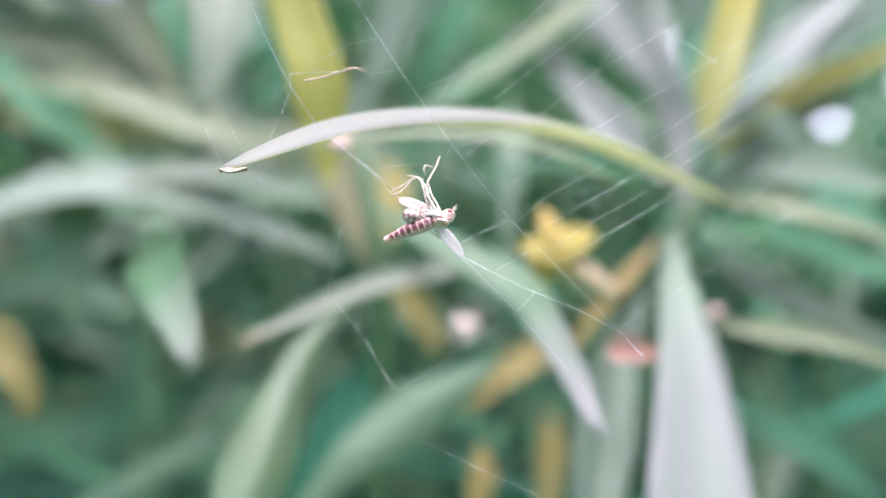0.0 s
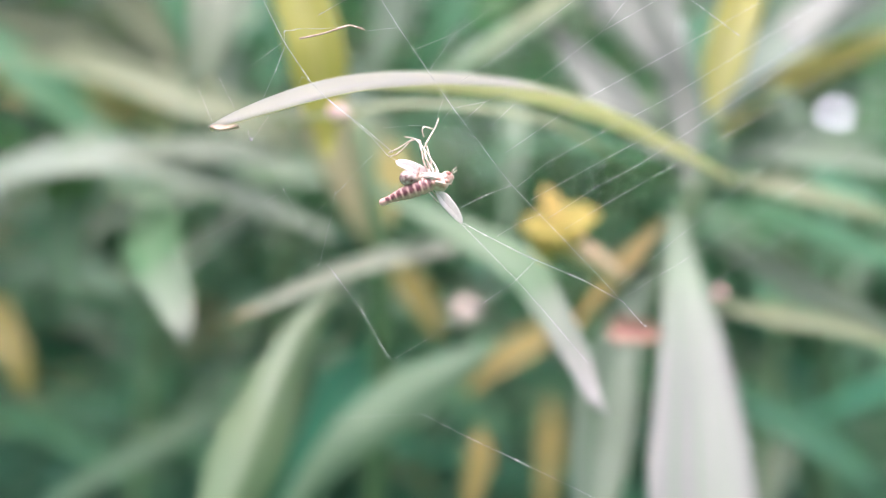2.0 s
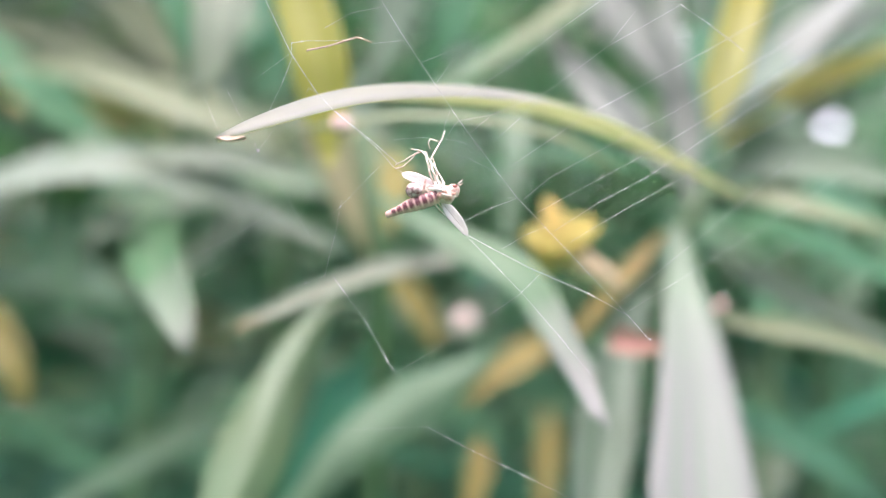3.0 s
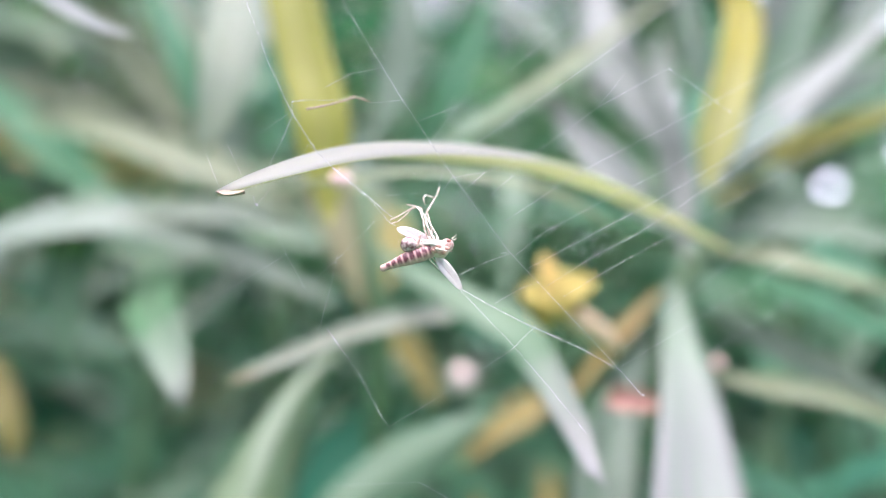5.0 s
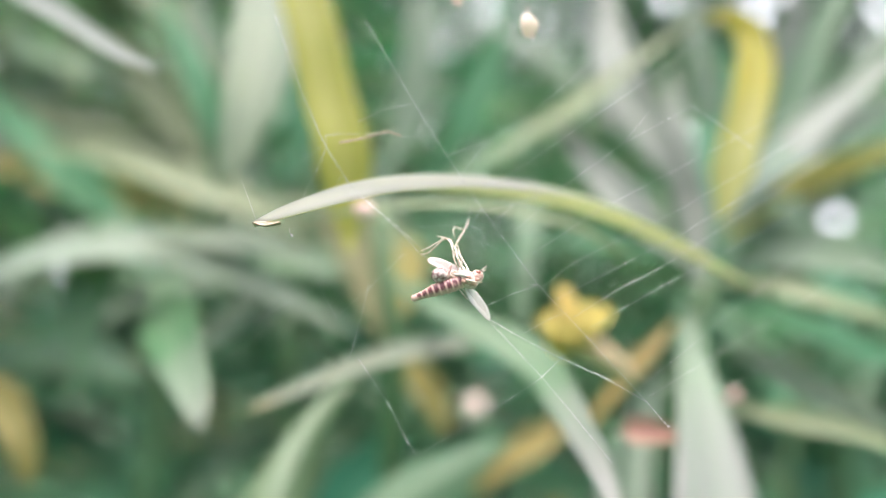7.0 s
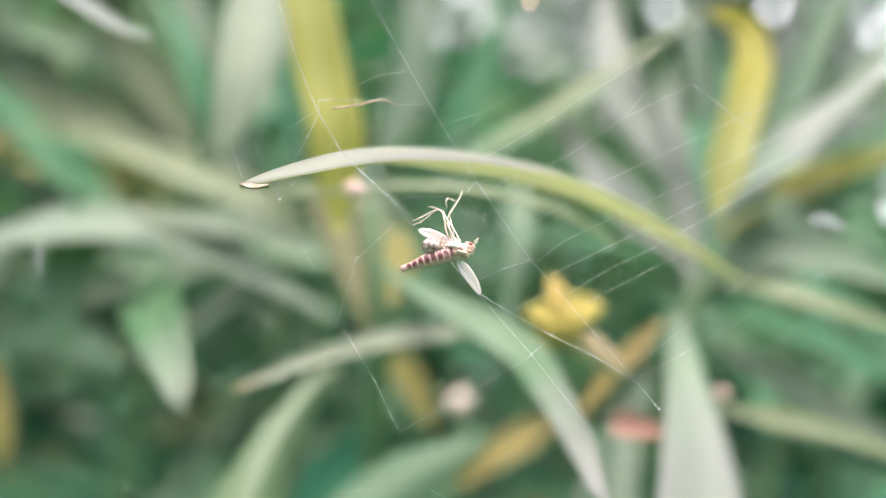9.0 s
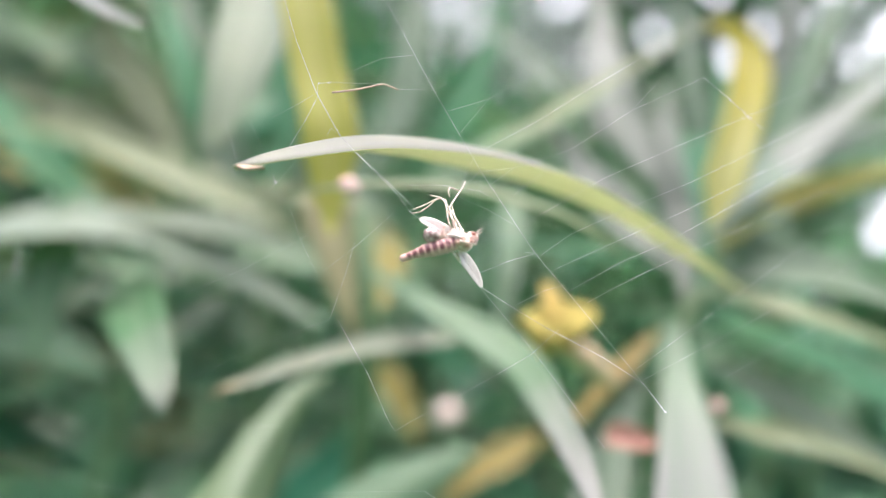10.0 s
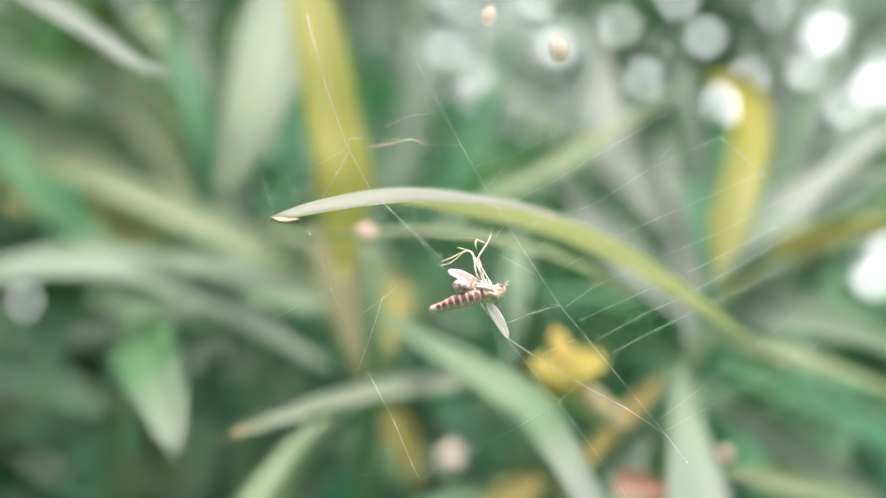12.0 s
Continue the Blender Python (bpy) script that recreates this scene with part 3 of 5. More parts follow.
leaf(shoot_a, WAXY, 0.0116, (0, -0.8, 0.6), [(0.0620, 0.1900, 0.6190), (0.0490, 0.1950, 0.6460), (0.0410, 0.2000, 0.6710), (0.0370, 0.2100, 0.7040)])
leaf(shoot_a, MILKY, 0.0091, (0, -0.8, 0.6), [(0.0650, 0.1800, 0.6190), (0.0650, 0.1850, 0.6370), (0.0620, 0.1900, 0.6590), (0.0610, 0.2000, 0.6880)])
leaf(shoot_a, GREEN, 0.0054, (0, -0.8, 0.6), [(0.0530, 0.1500, 0.6120), (0.0550, 0.1520, 0.6250), (0.0570, 0.1550, 0.6400), (0.0570, 0.1600, 0.6550)])
leaf(shoot_a, PALE, 0.0103, (0, -0.8, 0.6), [(0.0710, 0.1800, 0.6220), (0.0820, 0.1850, 0.6440), (0.0940, 0.1900, 0.6670), (0.1110, 0.2000, 0.6980)])
leaf(shoot_a, MILKY, 0.0108, (0, -0.8, 0.6), [(0.0780, 0.1900, 0.6210), (0.0950, 0.1950, 0.6420), (0.1120, 0.2000, 0.6640), (0.1380, 0.2100, 0.6900)])
leaf(shoot_a, WAXY, 0.0089, (0, -0.8, 0.6), [(0.0800, 0.2000, 0.6280), (0.0890, 0.2050, 0.6560), (0.0970, 0.2100, 0.6860), (0.1040, 0.2200, 0.7180)])
leaf(shoot_a, GREEN, 0.0109, (0, -0.8, 0.6), [(0.0810, 0.2000, 0.5420), (0.0950, 0.2000, 0.5340), (0.1110, 0.2000, 0.5240), (0.1280, 0.2000, 0.5110)])
leaf(shoot_b, DULL, 0.0079, (0, -0.8, 0.6), [(-0.0050, 0.1700, 0.6000), (-0.0160, 0.1680, 0.6080), (-0.0300, 0.1680, 0.6140), (-0.0460, 0.1700, 0.6160)])
leaf(shoot_b, MILKY, 0.0105, (0, -0.8, 0.6), [(-0.0110, 0.1900, 0.6080), (-0.0220, 0.1900, 0.6200), (-0.0330, 0.1920, 0.6340), (-0.0420, 0.2000, 0.6530)])
leaf(shoot_b, PALE, 0.0092, (0, -0.8, 0.6), [(-0.0200, 0.1800, 0.5970), (-0.0310, 0.1800, 0.6010), (-0.0450, 0.1820, 0.6010), (-0.0610, 0.1850, 0.5960)])
leaf(shoot_b, PALE, 0.0103, (0, -1, 0.3), [(-0.0740, 0.1600, 0.6120), (-0.0765, 0.1550, 0.6020), (-0.0772, 0.1520, 0.5930), (-0.0770, 0.1500, 0.5840), (-0.0755, 0.1480, 0.5740)], blunt=0.5, neck=4)
leaf(shoot_b, PALE, 0.0093, (0, -0.8, 0.6), [(-0.0510, 0.2000, 0.6010), (-0.0640, 0.2000, 0.5960), (-0.0790, 0.2000, 0.5950), (-0.0950, 0.2000, 0.5980)])
leaf(shoot_b, STRAW, 0.0124, (0, -1, 0.4), [(-0.0290, 0.1650, 0.6210), (-0.0230, 0.1620, 0.6070), (-0.0180, 0.1600, 0.5940), (-0.0140, 0.1580, 0.5830)], "straw-coloured fading leaf", blunt=0.5, neck=4)
leaf(shoot_a, DULL, 0.0046, (0, -0.9, 0.5), [(0.0470, 0.1280, 0.5780), (0.0540, 0.1260, 0.5770), (0.0630, 0.1240, 0.5760), (0.0710, 0.1220, 0.5740), (0.0810, 0.1200, 0.5700)], blunt=0.6)
leaf(shoot_a, HOARY, 0.0072, (0, -0.9, 0.5), [(0.0530, 0.1500, 0.5880), (0.0620, 0.1480, 0.5840), (0.0720, 0.1460, 0.5790), (0.0810, 0.1440, 0.5750), (0.0920, 0.1420, 0.5690)], blunt=0.6)
leaf(shoot_b, PALE, 0.0184, (0, -0.8, 0.6), [(-0.1030, 0.2700, 0.6580), (-0.1310, 0.2750, 0.6710), (-0.1610, 0.2800, 0.6810), (-0.2010, 0.2900, 0.6900)], blunt=0.5, neck=5)
leaf(shoot_b, DULL, 0.0188, (0, -0.8, 0.6), [(-0.0900, 0.2600, 0.6310), (-0.1190, 0.2650, 0.6440), (-0.1490, 0.2700, 0.6540), (-0.1930, 0.2800, 0.6620)], blunt=0.5, neck=5)
leaf(shoot_b, OCHRE, 0.0137, (0, -0.8, 0.6), [(-0.0920, 0.2500, 0.6200), (-0.1150, 0.2500, 0.6220), (-0.1410, 0.2500, 0.6280), (-0.1780, 0.2600, 0.6390)], "ochre dying leaf", blunt=0.5, neck=5)
leaf(shoot_b, PALE, 0.0196, (0, -0.8, 0.6), [(-0.1470, 0.2700, 0.6100), (-0.1570, 0.2700, 0.6330), (-0.1700, 0.2800, 0.6560), (-0.1910, 0.3000, 0.6930)], blunt=0.5, neck=5)
leaf(shoot_b, PALE, 0.0070, (0, -0.8, 0.6), [(-0.0460, 0.1650, 0.5470), (-0.0570, 0.1630, 0.5430), (-0.0690, 0.1600, 0.5370), (-0.0810, 0.1580, 0.5300), (-0.0940, 0.1550, 0.5210)], blunt=0.6)
leaf(shoot_a, PALE, 0.0052, (0, -0.8, 0.6), [(0.0510, 0.1450, 0.6060), (0.0600, 0.1450, 0.6100), (0.0700, 0.1450, 0.6100), (0.0800, 0.1460, 0.6090), (0.0930, 0.1480, 0.6070)], blunt=0.6)
leaf(shoot_a, PALE, 0.0047, (0, -0.8, 0.6), [(0.0540, 0.1500, 0.6110), (0.0640, 0.1500, 0.6150), (0.0740, 0.1500, 0.6170), (0.0840, 0.1520, 0.6190), (0.0980, 0.1550, 0.6200)], blunt=0.6)
leaf(shoot_b, PALE, 0.0137, (0, -0.8, 0.6), [(-0.0910, 0.2200, 0.5650), (-0.1130, 0.2300, 0.5700), (-0.1380, 0.2400, 0.5700), (-0.1670, 0.2500, 0.5630)], blunt=0.6)
leaf(shoot_b, HOARY, 0.0085, (0, -0.8, 0.6), [(-0.0540, 0.2000, 0.5990), (-0.0690, 0.2000, 0.5960), (-0.0870, 0.2000, 0.5900), (-0.1020, 0.2000, 0.5810)], blunt=0.6)
leaf(shoot_b, DULL, 0.0156, (0, -0.8, 0.6), [(-0.0880, 0.2600, 0.6340), (-0.1050, 0.2650, 0.6540), (-0.1240, 0.2700, 0.6770), (-0.1440, 0.2800, 0.7130)], blunt=0.6)
leaf(shoot_b, PALE, 0.0173, (0, -0.8, 0.6), [(-0.1310, 0.2700, 0.6290), (-0.1480, 0.2750, 0.6500), (-0.1640, 0.2800, 0.6710), (-0.1850, 0.2900, 0.7030)], blunt=0.6)

# dry brown flake hanging under the arched leaf's tip
bm = bmesh.new()
origin = Vector(shoot_a.location)
add_leaf(bm, [Vector(p) - origin for p in ((-0.01822, 0.05970, 0.60232), (-0.01716, 0.05970, 0.60220), (-0.01602, 0.05990, 0.60245))], 0.0006, (0, -0.8, 0.8), fold=0.4, steps=10, seed=2.0, thick=0.00015)
part("dry_tip", bm, DRY_TIP, shoot_a, "curled dry brown leaf tip")

# ---- yellow blossom, dry scraps and a fallen bud ----
blossom = thing("yellow_blossom", (0.0181, 0.1175, 0.5917), "small crumpled yellow blossom on a tan calyx", "flower")
def petal(points, width, face):
    bm = bmesh.new()
    add_leaf(bm, [Vector(p) for p in points], width, face, fold=0.1, wave=0.12, steps=14, seed=next(seeds) * 0.7, blunt=0.5, thick=0.0003)
    return part("petal", bm, BLOSSOM, blossom)
petal([(0.0025, 0, -0.0005), (-0.001, -0.0016, 0.0004), (-0.0058, 0, 0.0004)], 0.0066, (0, -1, 0.5))
petal([(-0.0025, 0, -0.0006), (0.0015, -0.0016, 0.0012), (0.0066, 0, 0.0024)], 0.0064, (0, -1, 0.5))
petal([(0.0005, 0, -0.0015), (-0.0006, -0.0012, 0.0026), (-0.0022, 0.0006, 0.0066)], 0.0042, (0.2, -1, 0.4))
petal([(-0.0004, 0.0005, 0.0018), (-0.0018, -0.0014, -0.002), (-0.0028, 0, -0.0058)], 0.0062, (-0.2, -1, 0.5))
petal([(0, 0.0005, 0.0015), (0.0020, -0.0014, -0.0014), (0.0036, 0, -0.0040)], 0.0060, (0.2, -1, 0.5))
bm = bmesh.new()
add_ball(bm, (0, 0, 0), (0.0036, 0.0022, 0.0028), None, 10, 14, 0.25, 8.0)
part("flower_heart", bm, BLOSSOM, blossom, "crumpled yellow heart of the blossom")
bm = bmesh.new()
add_tube(bm, spline([(0.0000, 0.0010, -0.0020), (0.0054, 0.0015, -0.0047), (0.0113, 0.0045, -0.0088)], 12), [0.0012, 0.0018, 0.0021, 0.0022, 0.0022, 0.0021, 0.002, 0.0019, 0.0018, 0.0016, 0.0014, 0.0012], 10)
part("calyx", bm, plain_material("tan_calyx", (0.42, 0.3, 0.17), (0.55, 0.42, 0.27), 0.6, 900), blossom, "tan tubular calyx")

scrap = thing("dry_leaf_scrap", (0.0301, 0.1150, 0.5756), "curled reddish-brown dry leaf scrap", "leaf")
bm = bmesh.new()
add_leaf(bm, [(-0.0040, 0, 0.0002), (-0.0012, -0.0006, 0.0003), (0.0014, -0.0006, 0), (0.0042, 0, -0.0003)], 0.0042, (0, -1, 0.4), fold=0.5, steps=14, blunt=0.3, neck=9, seed=3.3)
part("blade", bm, ROSE, scrap)
bud = thing("fallen_bud", (0.0056, 0.1820, 0.5668), "small pale pink fallen bud lodged among leaves", "flower bud")
bm = bmesh.new()
add_ball(bm, (0, 0, 0), (0.0028, 0.0026, 0.0034), None, 10, 14, 0.15, 4.0)
part("petals", bm, plain_material("pale_pink", (0.64, 0.5, 0.45), (0.72, 0.6, 0.55), 0.5, 400), bud)

def scrap_at(name, at, size, material, label, category):
    """A small crumpled scrap of petal or leaf."""
    ob = thing(name, at, label, category)
    bm = bmesh.new()
    add_ball(bm, (0, 0, 0), (size, size * 0.4, size * 0.8), None, 8, 12, 0.35, next(seeds) * 1.3)
    part("scrap", bm, material, ob)
    return ob


PINK = plain_material("faded_pink", (0.5, 0.32, 0.27), (0.6, 0.43, 0.38), 0.6, 900)
scrap_at("petal_scrap", (-0.0135, 0.0962, 0.6071), 0.0014, PINK, "faded pink petal scrap lying on a narrow leaf", "petal")
scrap_at("petal_scrap", (0.0449, 0.1190, 0.5812), 0.0012, PINK, "faded pink petal scrap at a leaf's base", "petal")
scrap_at("fallen_bud", (-0.0153, 0.1700, 0.5889), 0.0030, PINK, "pale pink fallen bud lodged among stems", "flower bud")

# ---- the spider web ----
web = thing("spider_web", (0.0, 0.0640, 0.6), "torn spider web of fine white silk strung between leaves", "spider web")


def thread(points, thick=0.00002, beads=0, sag=0.0):
    """One silk thread through the points, with small sticky drops on it."""
    bm = bmesh.new()
    p = [Vector(q) - Vector(web.location) for q in points]
    line = kinked(p, 0) if len(p) > 2 else [p[0].lerp(p[1], k / 8) - Vector((0, 0, sag * math.sin(math.pi * k / 8))) for k in range(9)]
    thick *= 0.9
    add_tube(bm, line, thick, 5)
    rnd = random.Random(len(bm.verts) * 31 + int(1e6 * p[0].length))
    for _ in range(round(beads * 2.5)):
        k = rnd.random() * (len(line) - 1)
        i = min(int(k), len(line) - 2)
        r = thick * rnd.uniform(1.6, 2.9)
        add_ball(bm, line[i].lerp(line[i + 1], k - i), (r, r, r * 1.2), None, 5, 6)
    return part("silk_thread", bm, SILK, web)


thread([(-0.01022, 0.06380, 0.62116), (-0.00684, 0.06380, 0.61584), (-0.00374, 0.06380, 0.61105), (0.00081, 0.06380, 0.60455), (0.00579, 0.06380, 0.59820), (0.01010, 0.06380, 0.59387), (0.01561, 0.06380, 0.58827)], 0.000017, beads=14)
thread([(0.01561, 0.06380, 0.58827), (0.01761, 0.06380, 0.58609)], 0.000022, beads=3)
thread([(-0.01852, 0.06460, 0.62164), (-0.01571, 0.06460, 0.61447), (-0.01346, 0.06460, 0.60990), (-0.01117, 0.06460, 0.60655), (-0.00962, 0.06380, 0.60505), (-0.00650, 0.06380, 0.60266), (-0.00412, 0.06380, 0.60068)], 0.000017, beads=10)
thread([(-0.00962, 0.06380, 0.60505), (-0.00597, 0.06380, 0.60200), (-0.00462, 0.06380, 0.60049), (-0.00343, 0.06380, 0.59976)], 0.000014, beads=2)
thread([(-0.01333, 0.06460, 0.60958), (-0.01411, 0.06460, 0.60756), (-0.01536, 0.06460, 0.60488)], 0.000014, beads=4)
thread([(-0.01336, 0.06460, 0.60982), (-0.01342, 0.06460, 0.61078), (-0.01234, 0.06460, 0.61090)], 0.000014, beads=2)
thread([(-0.01963, 0.06050, 0.60596), (-0.01853, 0.06020, 0.60355), (-0.01804, 0.06000, 0.60241)], 0.000007, beads=3)
thread([(-0.01782, 0.06100, 0.60627), (-0.01646, 0.06050, 0.60382)], 0.000006, beads=2)
thread([(0.00145, 0.06380, 0.59502), (0.00383, 0.06380, 0.59376), (0.00721, 0.06380, 0.59209), (0.01224, 0.06380, 0.59002), (0.01561, 0.06380, 0.58823)], 0.000022, beads=4)
thread([(0.00145, 0.06380, 0.59502), (0.00644, 0.06380, 0.59006), (0.00973, 0.06380, 0.58641), (0.01285, 0.06380, 0.58277)], 0.000011, beads=12)
thread([(0.00155, 0.06380, 0.59604), (0.00377, 0.06380, 0.59718), (0.00595, 0.06380, 0.59803)], 0.000016, beads=8)
thread([(0.00510, 0.06380, 0.59805), (0.00595, 0.06380, 0.59803), (0.00629, 0.06380, 0.59779)], 0.000014)
thread([(-0.00252, 0.06380, 0.60915), (0.00100, 0.06380, 0.61057), (0.00438, 0.06380, 0.61286), (0.00752, 0.06380, 0.61554), (0.02141, 0.07820, 0.63054)], 0.000011, beads=4)
thread([(-0.00106, 0.06380, 0.60757), (0.00100, 0.06380, 0.61057)], 0.000009, beads=2)
thread([(0.00090, 0.06380, 0.60623), (0.00516, 0.06380, 0.60906), (0.00876, 0.06380, 0.61185), (0.01380, 0.06380, 0.61555), (0.02995, 0.07820, 0.62980)], 0.000012, beads=6)
thread([(0.00073, 0.06380, 0.60440), (0.00360, 0.06380, 0.60497), (0.00817, 0.06380, 0.60695), (0.01315, 0.06380, 0.61083), (0.01640, 0.06380, 0.61272), (0.01961, 0.06535, 0.61477)], 0.000012, beads=8)
thread([(0.00176, 0.06380, 0.60337), (0.00360, 0.06380, 0.60497)], 0.000012, beads=2)
thread([(0.01315, 0.06380, 0.61083), (0.01537, 0.06380, 0.61375)], 0.000009, beads=1)
thread([(0.01961, 0.06535, 0.61477), (0.02246, 0.06673, 0.61359), (0.02652, 0.06860, 0.61162)], 0.000019, beads=3)
thread([(0.00378, 0.06380, 0.60271), (0.00752, 0.06380, 0.60617)], 0.000009, beads=2)
thread([(0.00535, 0.06380, 0.60074), (0.01118, 0.06380, 0.60485), (0.02260, 0.06675, 0.61130), (0.04037, 0.07820, 0.62174)], 0.000012, beads=6)
thread([(0.00642, 0.06380, 0.59789), (0.00871, 0.06380, 0.59988), (0.01325, 0.06380, 0.60244), (0.01921, 0.06497, 0.60559), (0.02725, 0.06891, 0.61044), (0.04436, 0.07820, 0.62075)], 0.000012, beads=6)
thread([(0.00763, 0.06380, 0.59684), (0.01386, 0.06380, 0.60037), (0.01821, 0.06441, 0.60275), (0.02544, 0.06800, 0.60696), (0.04266, 0.07820, 0.61689)], 0.000014, beads=10)
thread([(0.00906, 0.06380, 0.59525), (0.01308, 0.06380, 0.59795), (0.01673, 0.06380, 0.59993), (0.02680, 0.06862, 0.60616), (0.04358, 0.07820, 0.61635)], 0.000014, beads=12)
thread([(0.01053, 0.06380, 0.59437), (0.01276, 0.06380, 0.59582), (0.01547, 0.06380, 0.59747), (0.02256, 0.06653, 0.60119), (0.04009, 0.07820, 0.60986)], 0.000012, beads=14)
thread([(0.01498, 0.06380, 0.58935), (0.01889, 0.06456, 0.59241), (0.02722, 0.06863, 0.59824), (0.04281, 0.07820, 0.60853)], 0.000009, beads=4)
thread([(0.01560, 0.06380, 0.58850), (0.02190, 0.06602, 0.59189), (0.03267, 0.07102, 0.59751), (0.04879, 0.07820, 0.60600)], 0.000009, beads=4)
thread([(0.02359, 0.06677, 0.58911), (0.03421, 0.07159, 0.59422)], 0.000008, beads=2)
thread([(0.00476, 0.06380, 0.59371), (0.00697, 0.06380, 0.59506), (0.00856, 0.06380, 0.59567)], 0.000011, beads=6)
thread([(0.00838, 0.06380, 0.59197), (0.00624, 0.06380, 0.58973), (0.00363, 0.06380, 0.58791), (-0.00111, 0.06380, 0.58472), (-0.00304, 0.06380, 0.58354)], 0.000012, beads=8)
thread([(-0.00501, 0.06380, 0.60271), (-0.00233, 0.06380, 0.60297), (-0.00140, 0.06380, 0.60297)], 0.000008, beads=2)
thread([(-0.00064, 0.06380, 0.60285), (0.00087, 0.06380, 0.60281), (0.00281, 0.06380, 0.60200)], 0.000008, beads=2)
thread([(-0.00086, 0.06380, 0.60217), (0.00155, 0.06380, 0.60136), (0.00423, 0.06380, 0.60016)], 0.000008, beads=2)
thread([(0.00024, 0.06380, 0.60569), (-0.00043, 0.06380, 0.60372), (-0.00086, 0.06380, 0.60217)], 0.000008, beads=2)
thread([(0.00073, 0.06380, 0.60440), (-0.00002, 0.06380, 0.60329)], 0.000011, beads=2)
thread([(-0.01042, 0.06380, 0.61191), (-0.00824, 0.06380, 0.61316), (-0.00560, 0.06380, 0.61372)], 0.000014, beads=5)
thread([(-0.01258, 0.06460, 0.61097), (-0.01012, 0.06380, 0.61083), (-0.00802, 0.06380, 0.61100)], 0.000009, beads=2)
thread([(-0.00648, 0.06380, 0.61067), (-0.00373, 0.06380, 0.61100)], 0.000009, beads=4)
thread([(-0.00894, 0.06380, 0.59752), (-0.00941, 0.06380, 0.59494), (-0.01014, 0.06380, 0.59190), (-0.01033, 0.06380, 0.59111)], 0.000010, beads=6)
thread([(-0.00970, 0.06380, 0.59117), (-0.00690, 0.06580, 0.58679), (-0.00507, 0.06580, 0.58349), (-0.00426, 0.06580, 0.58232)], 0.000014, beads=30)
thread([(-0.00426, 0.06580, 0.58232), (-0.00304, 0.06380, 0.58354)], 0.000009, beads=2)
thread([(-0.01033, 0.06380, 0.59111), (-0.01286, 0.06580, 0.58999), (-0.01640, 0.06580, 0.58828), (-0.01942, 0.06580, 0.58640), (-0.02202, 0.06580, 0.58502)], 0.000006, beads=6)
thread([(-0.01270, 0.06380, 0.59786), (-0.01801, 0.06380, 0.59438), (-0.02226, 0.06380, 0.59216)], 0.000006, beads=2)
thread([(-0.01454, 0.06380, 0.60001), (-0.01333, 0.06380, 0.59734), (-0.01165, 0.06380, 0.59450)], 0.000006, beads=6)
thread([(-0.00582, 0.06380, 0.60047), (-0.00874, 0.06380, 0.59731), (-0.01125, 0.06380, 0.59500)], 0.000006, beads=6)
thread([(-0.02264, 0.06580, 0.59005), (-0.01883, 0.06380, 0.59180)], 0.000007, beads=2)
thread([(-0.01732, 0.06380, 0.60021), (-0.01606, 0.06460, 0.60186), (-0.01424, 0.06460, 0.60442)], 0.000005, beads=2)
thread([(-0.00434, 0.06580, 0.58267), (-0.00980, 0.06900, 0.58169), (-0.01739, 0.07200, 0.58059), (-0.02616, 0.07500, 0.57876)], 0.000004, beads=6)
thread([(-0.02627, 0.07500, 0.57274), (-0.03319, 0.07500, 0.57349), (-0.04120, 0.07500, 0.57565), (-0.04863, 0.07500, 0.57674)], 0.000006, beads=3)
thread([(-0.00139, 0.06380, 0.57816), (0.00222, 0.06380, 0.57629), (0.00720, 0.06380, 0.57396), (0.01373, 0.06380, 0.57082)], 0.000014, beads=10)
thread([(-0.01019, 0.06800, 0.57626), (-0.00139, 0.06380, 0.57816)], 0.000006, beads=6)
thread([(0.02896, 0.06905, 0.57457), (0.03212, 0.07040, 0.57218), (0.03734, 0.07250, 0.56681)], 0.000007, beads=8)
thread([(-0.01544, 0.06040, 0.60211), (-0.01527, 0.06040, 0.60149)], 0.000014)
thread([(-0.01527, 0.06040, 0.60149), (-0.01513, 0.06040, 0.60141)], 0.000043, beads=2)
thread([(-0.01364, 0.06460, 0.60979), (-0.01473, 0.06460, 0.60895), (-0.01692, 0.06460, 0.60742)], 0.000006, beads=8)
thread([(-0.00962, 0.06380, 0.60505), (-0.00913, 0.06380, 0.60476), (-0.00887, 0.06380, 0.60498)], 0.000009, beads=2)
thread([(-0.01117, 0.06460, 0.60655), (-0.01193, 0.06460, 0.60705), (-0.01220, 0.06460, 0.60645)], 0.000007, beads=2)

WITHERED = leaf_material("withered_pink", (0.8, 0.66, 0.58), (0.85, 0.75, 0.68), (0.75, 0.52, 0.42), through_light=0.55, gloss=0.2, coat=0.0, glow=(0.95, 0.85, 0.78))
for at, tilt, size in (((0.00500, 0.06900, 0.62300), -14, 1.0), ((-0.00200, 0.07000, 0.62600), 8, 0.8)):
    caught = thing("caught_bud", at, "small withered whitish-pink bud caught in the web", "flower bud", "buds in the web")
    turn = Euler((0, radians(tilt), 0)).to_matrix()
    bm = bmesh.new()
    add_ball(bm, (0, 0, 0), (0.00085 * size, 0.0007 * size, 0.00115 * size), turn, 10, 14, 0.25, 5.0 + tilt)
    part("petals", bm, WITHERED, caught)
    bm = bmesh.new()
    add_tube(bm, spline([turn @ Vector(p) * size for p in ((0, 0, 0.0010), (0.0001, 0, 0.0014), (0.0002, 0, 0.0019))], 8), 0.00006, 6)
    part("stalk", bm, BROWN, caught)

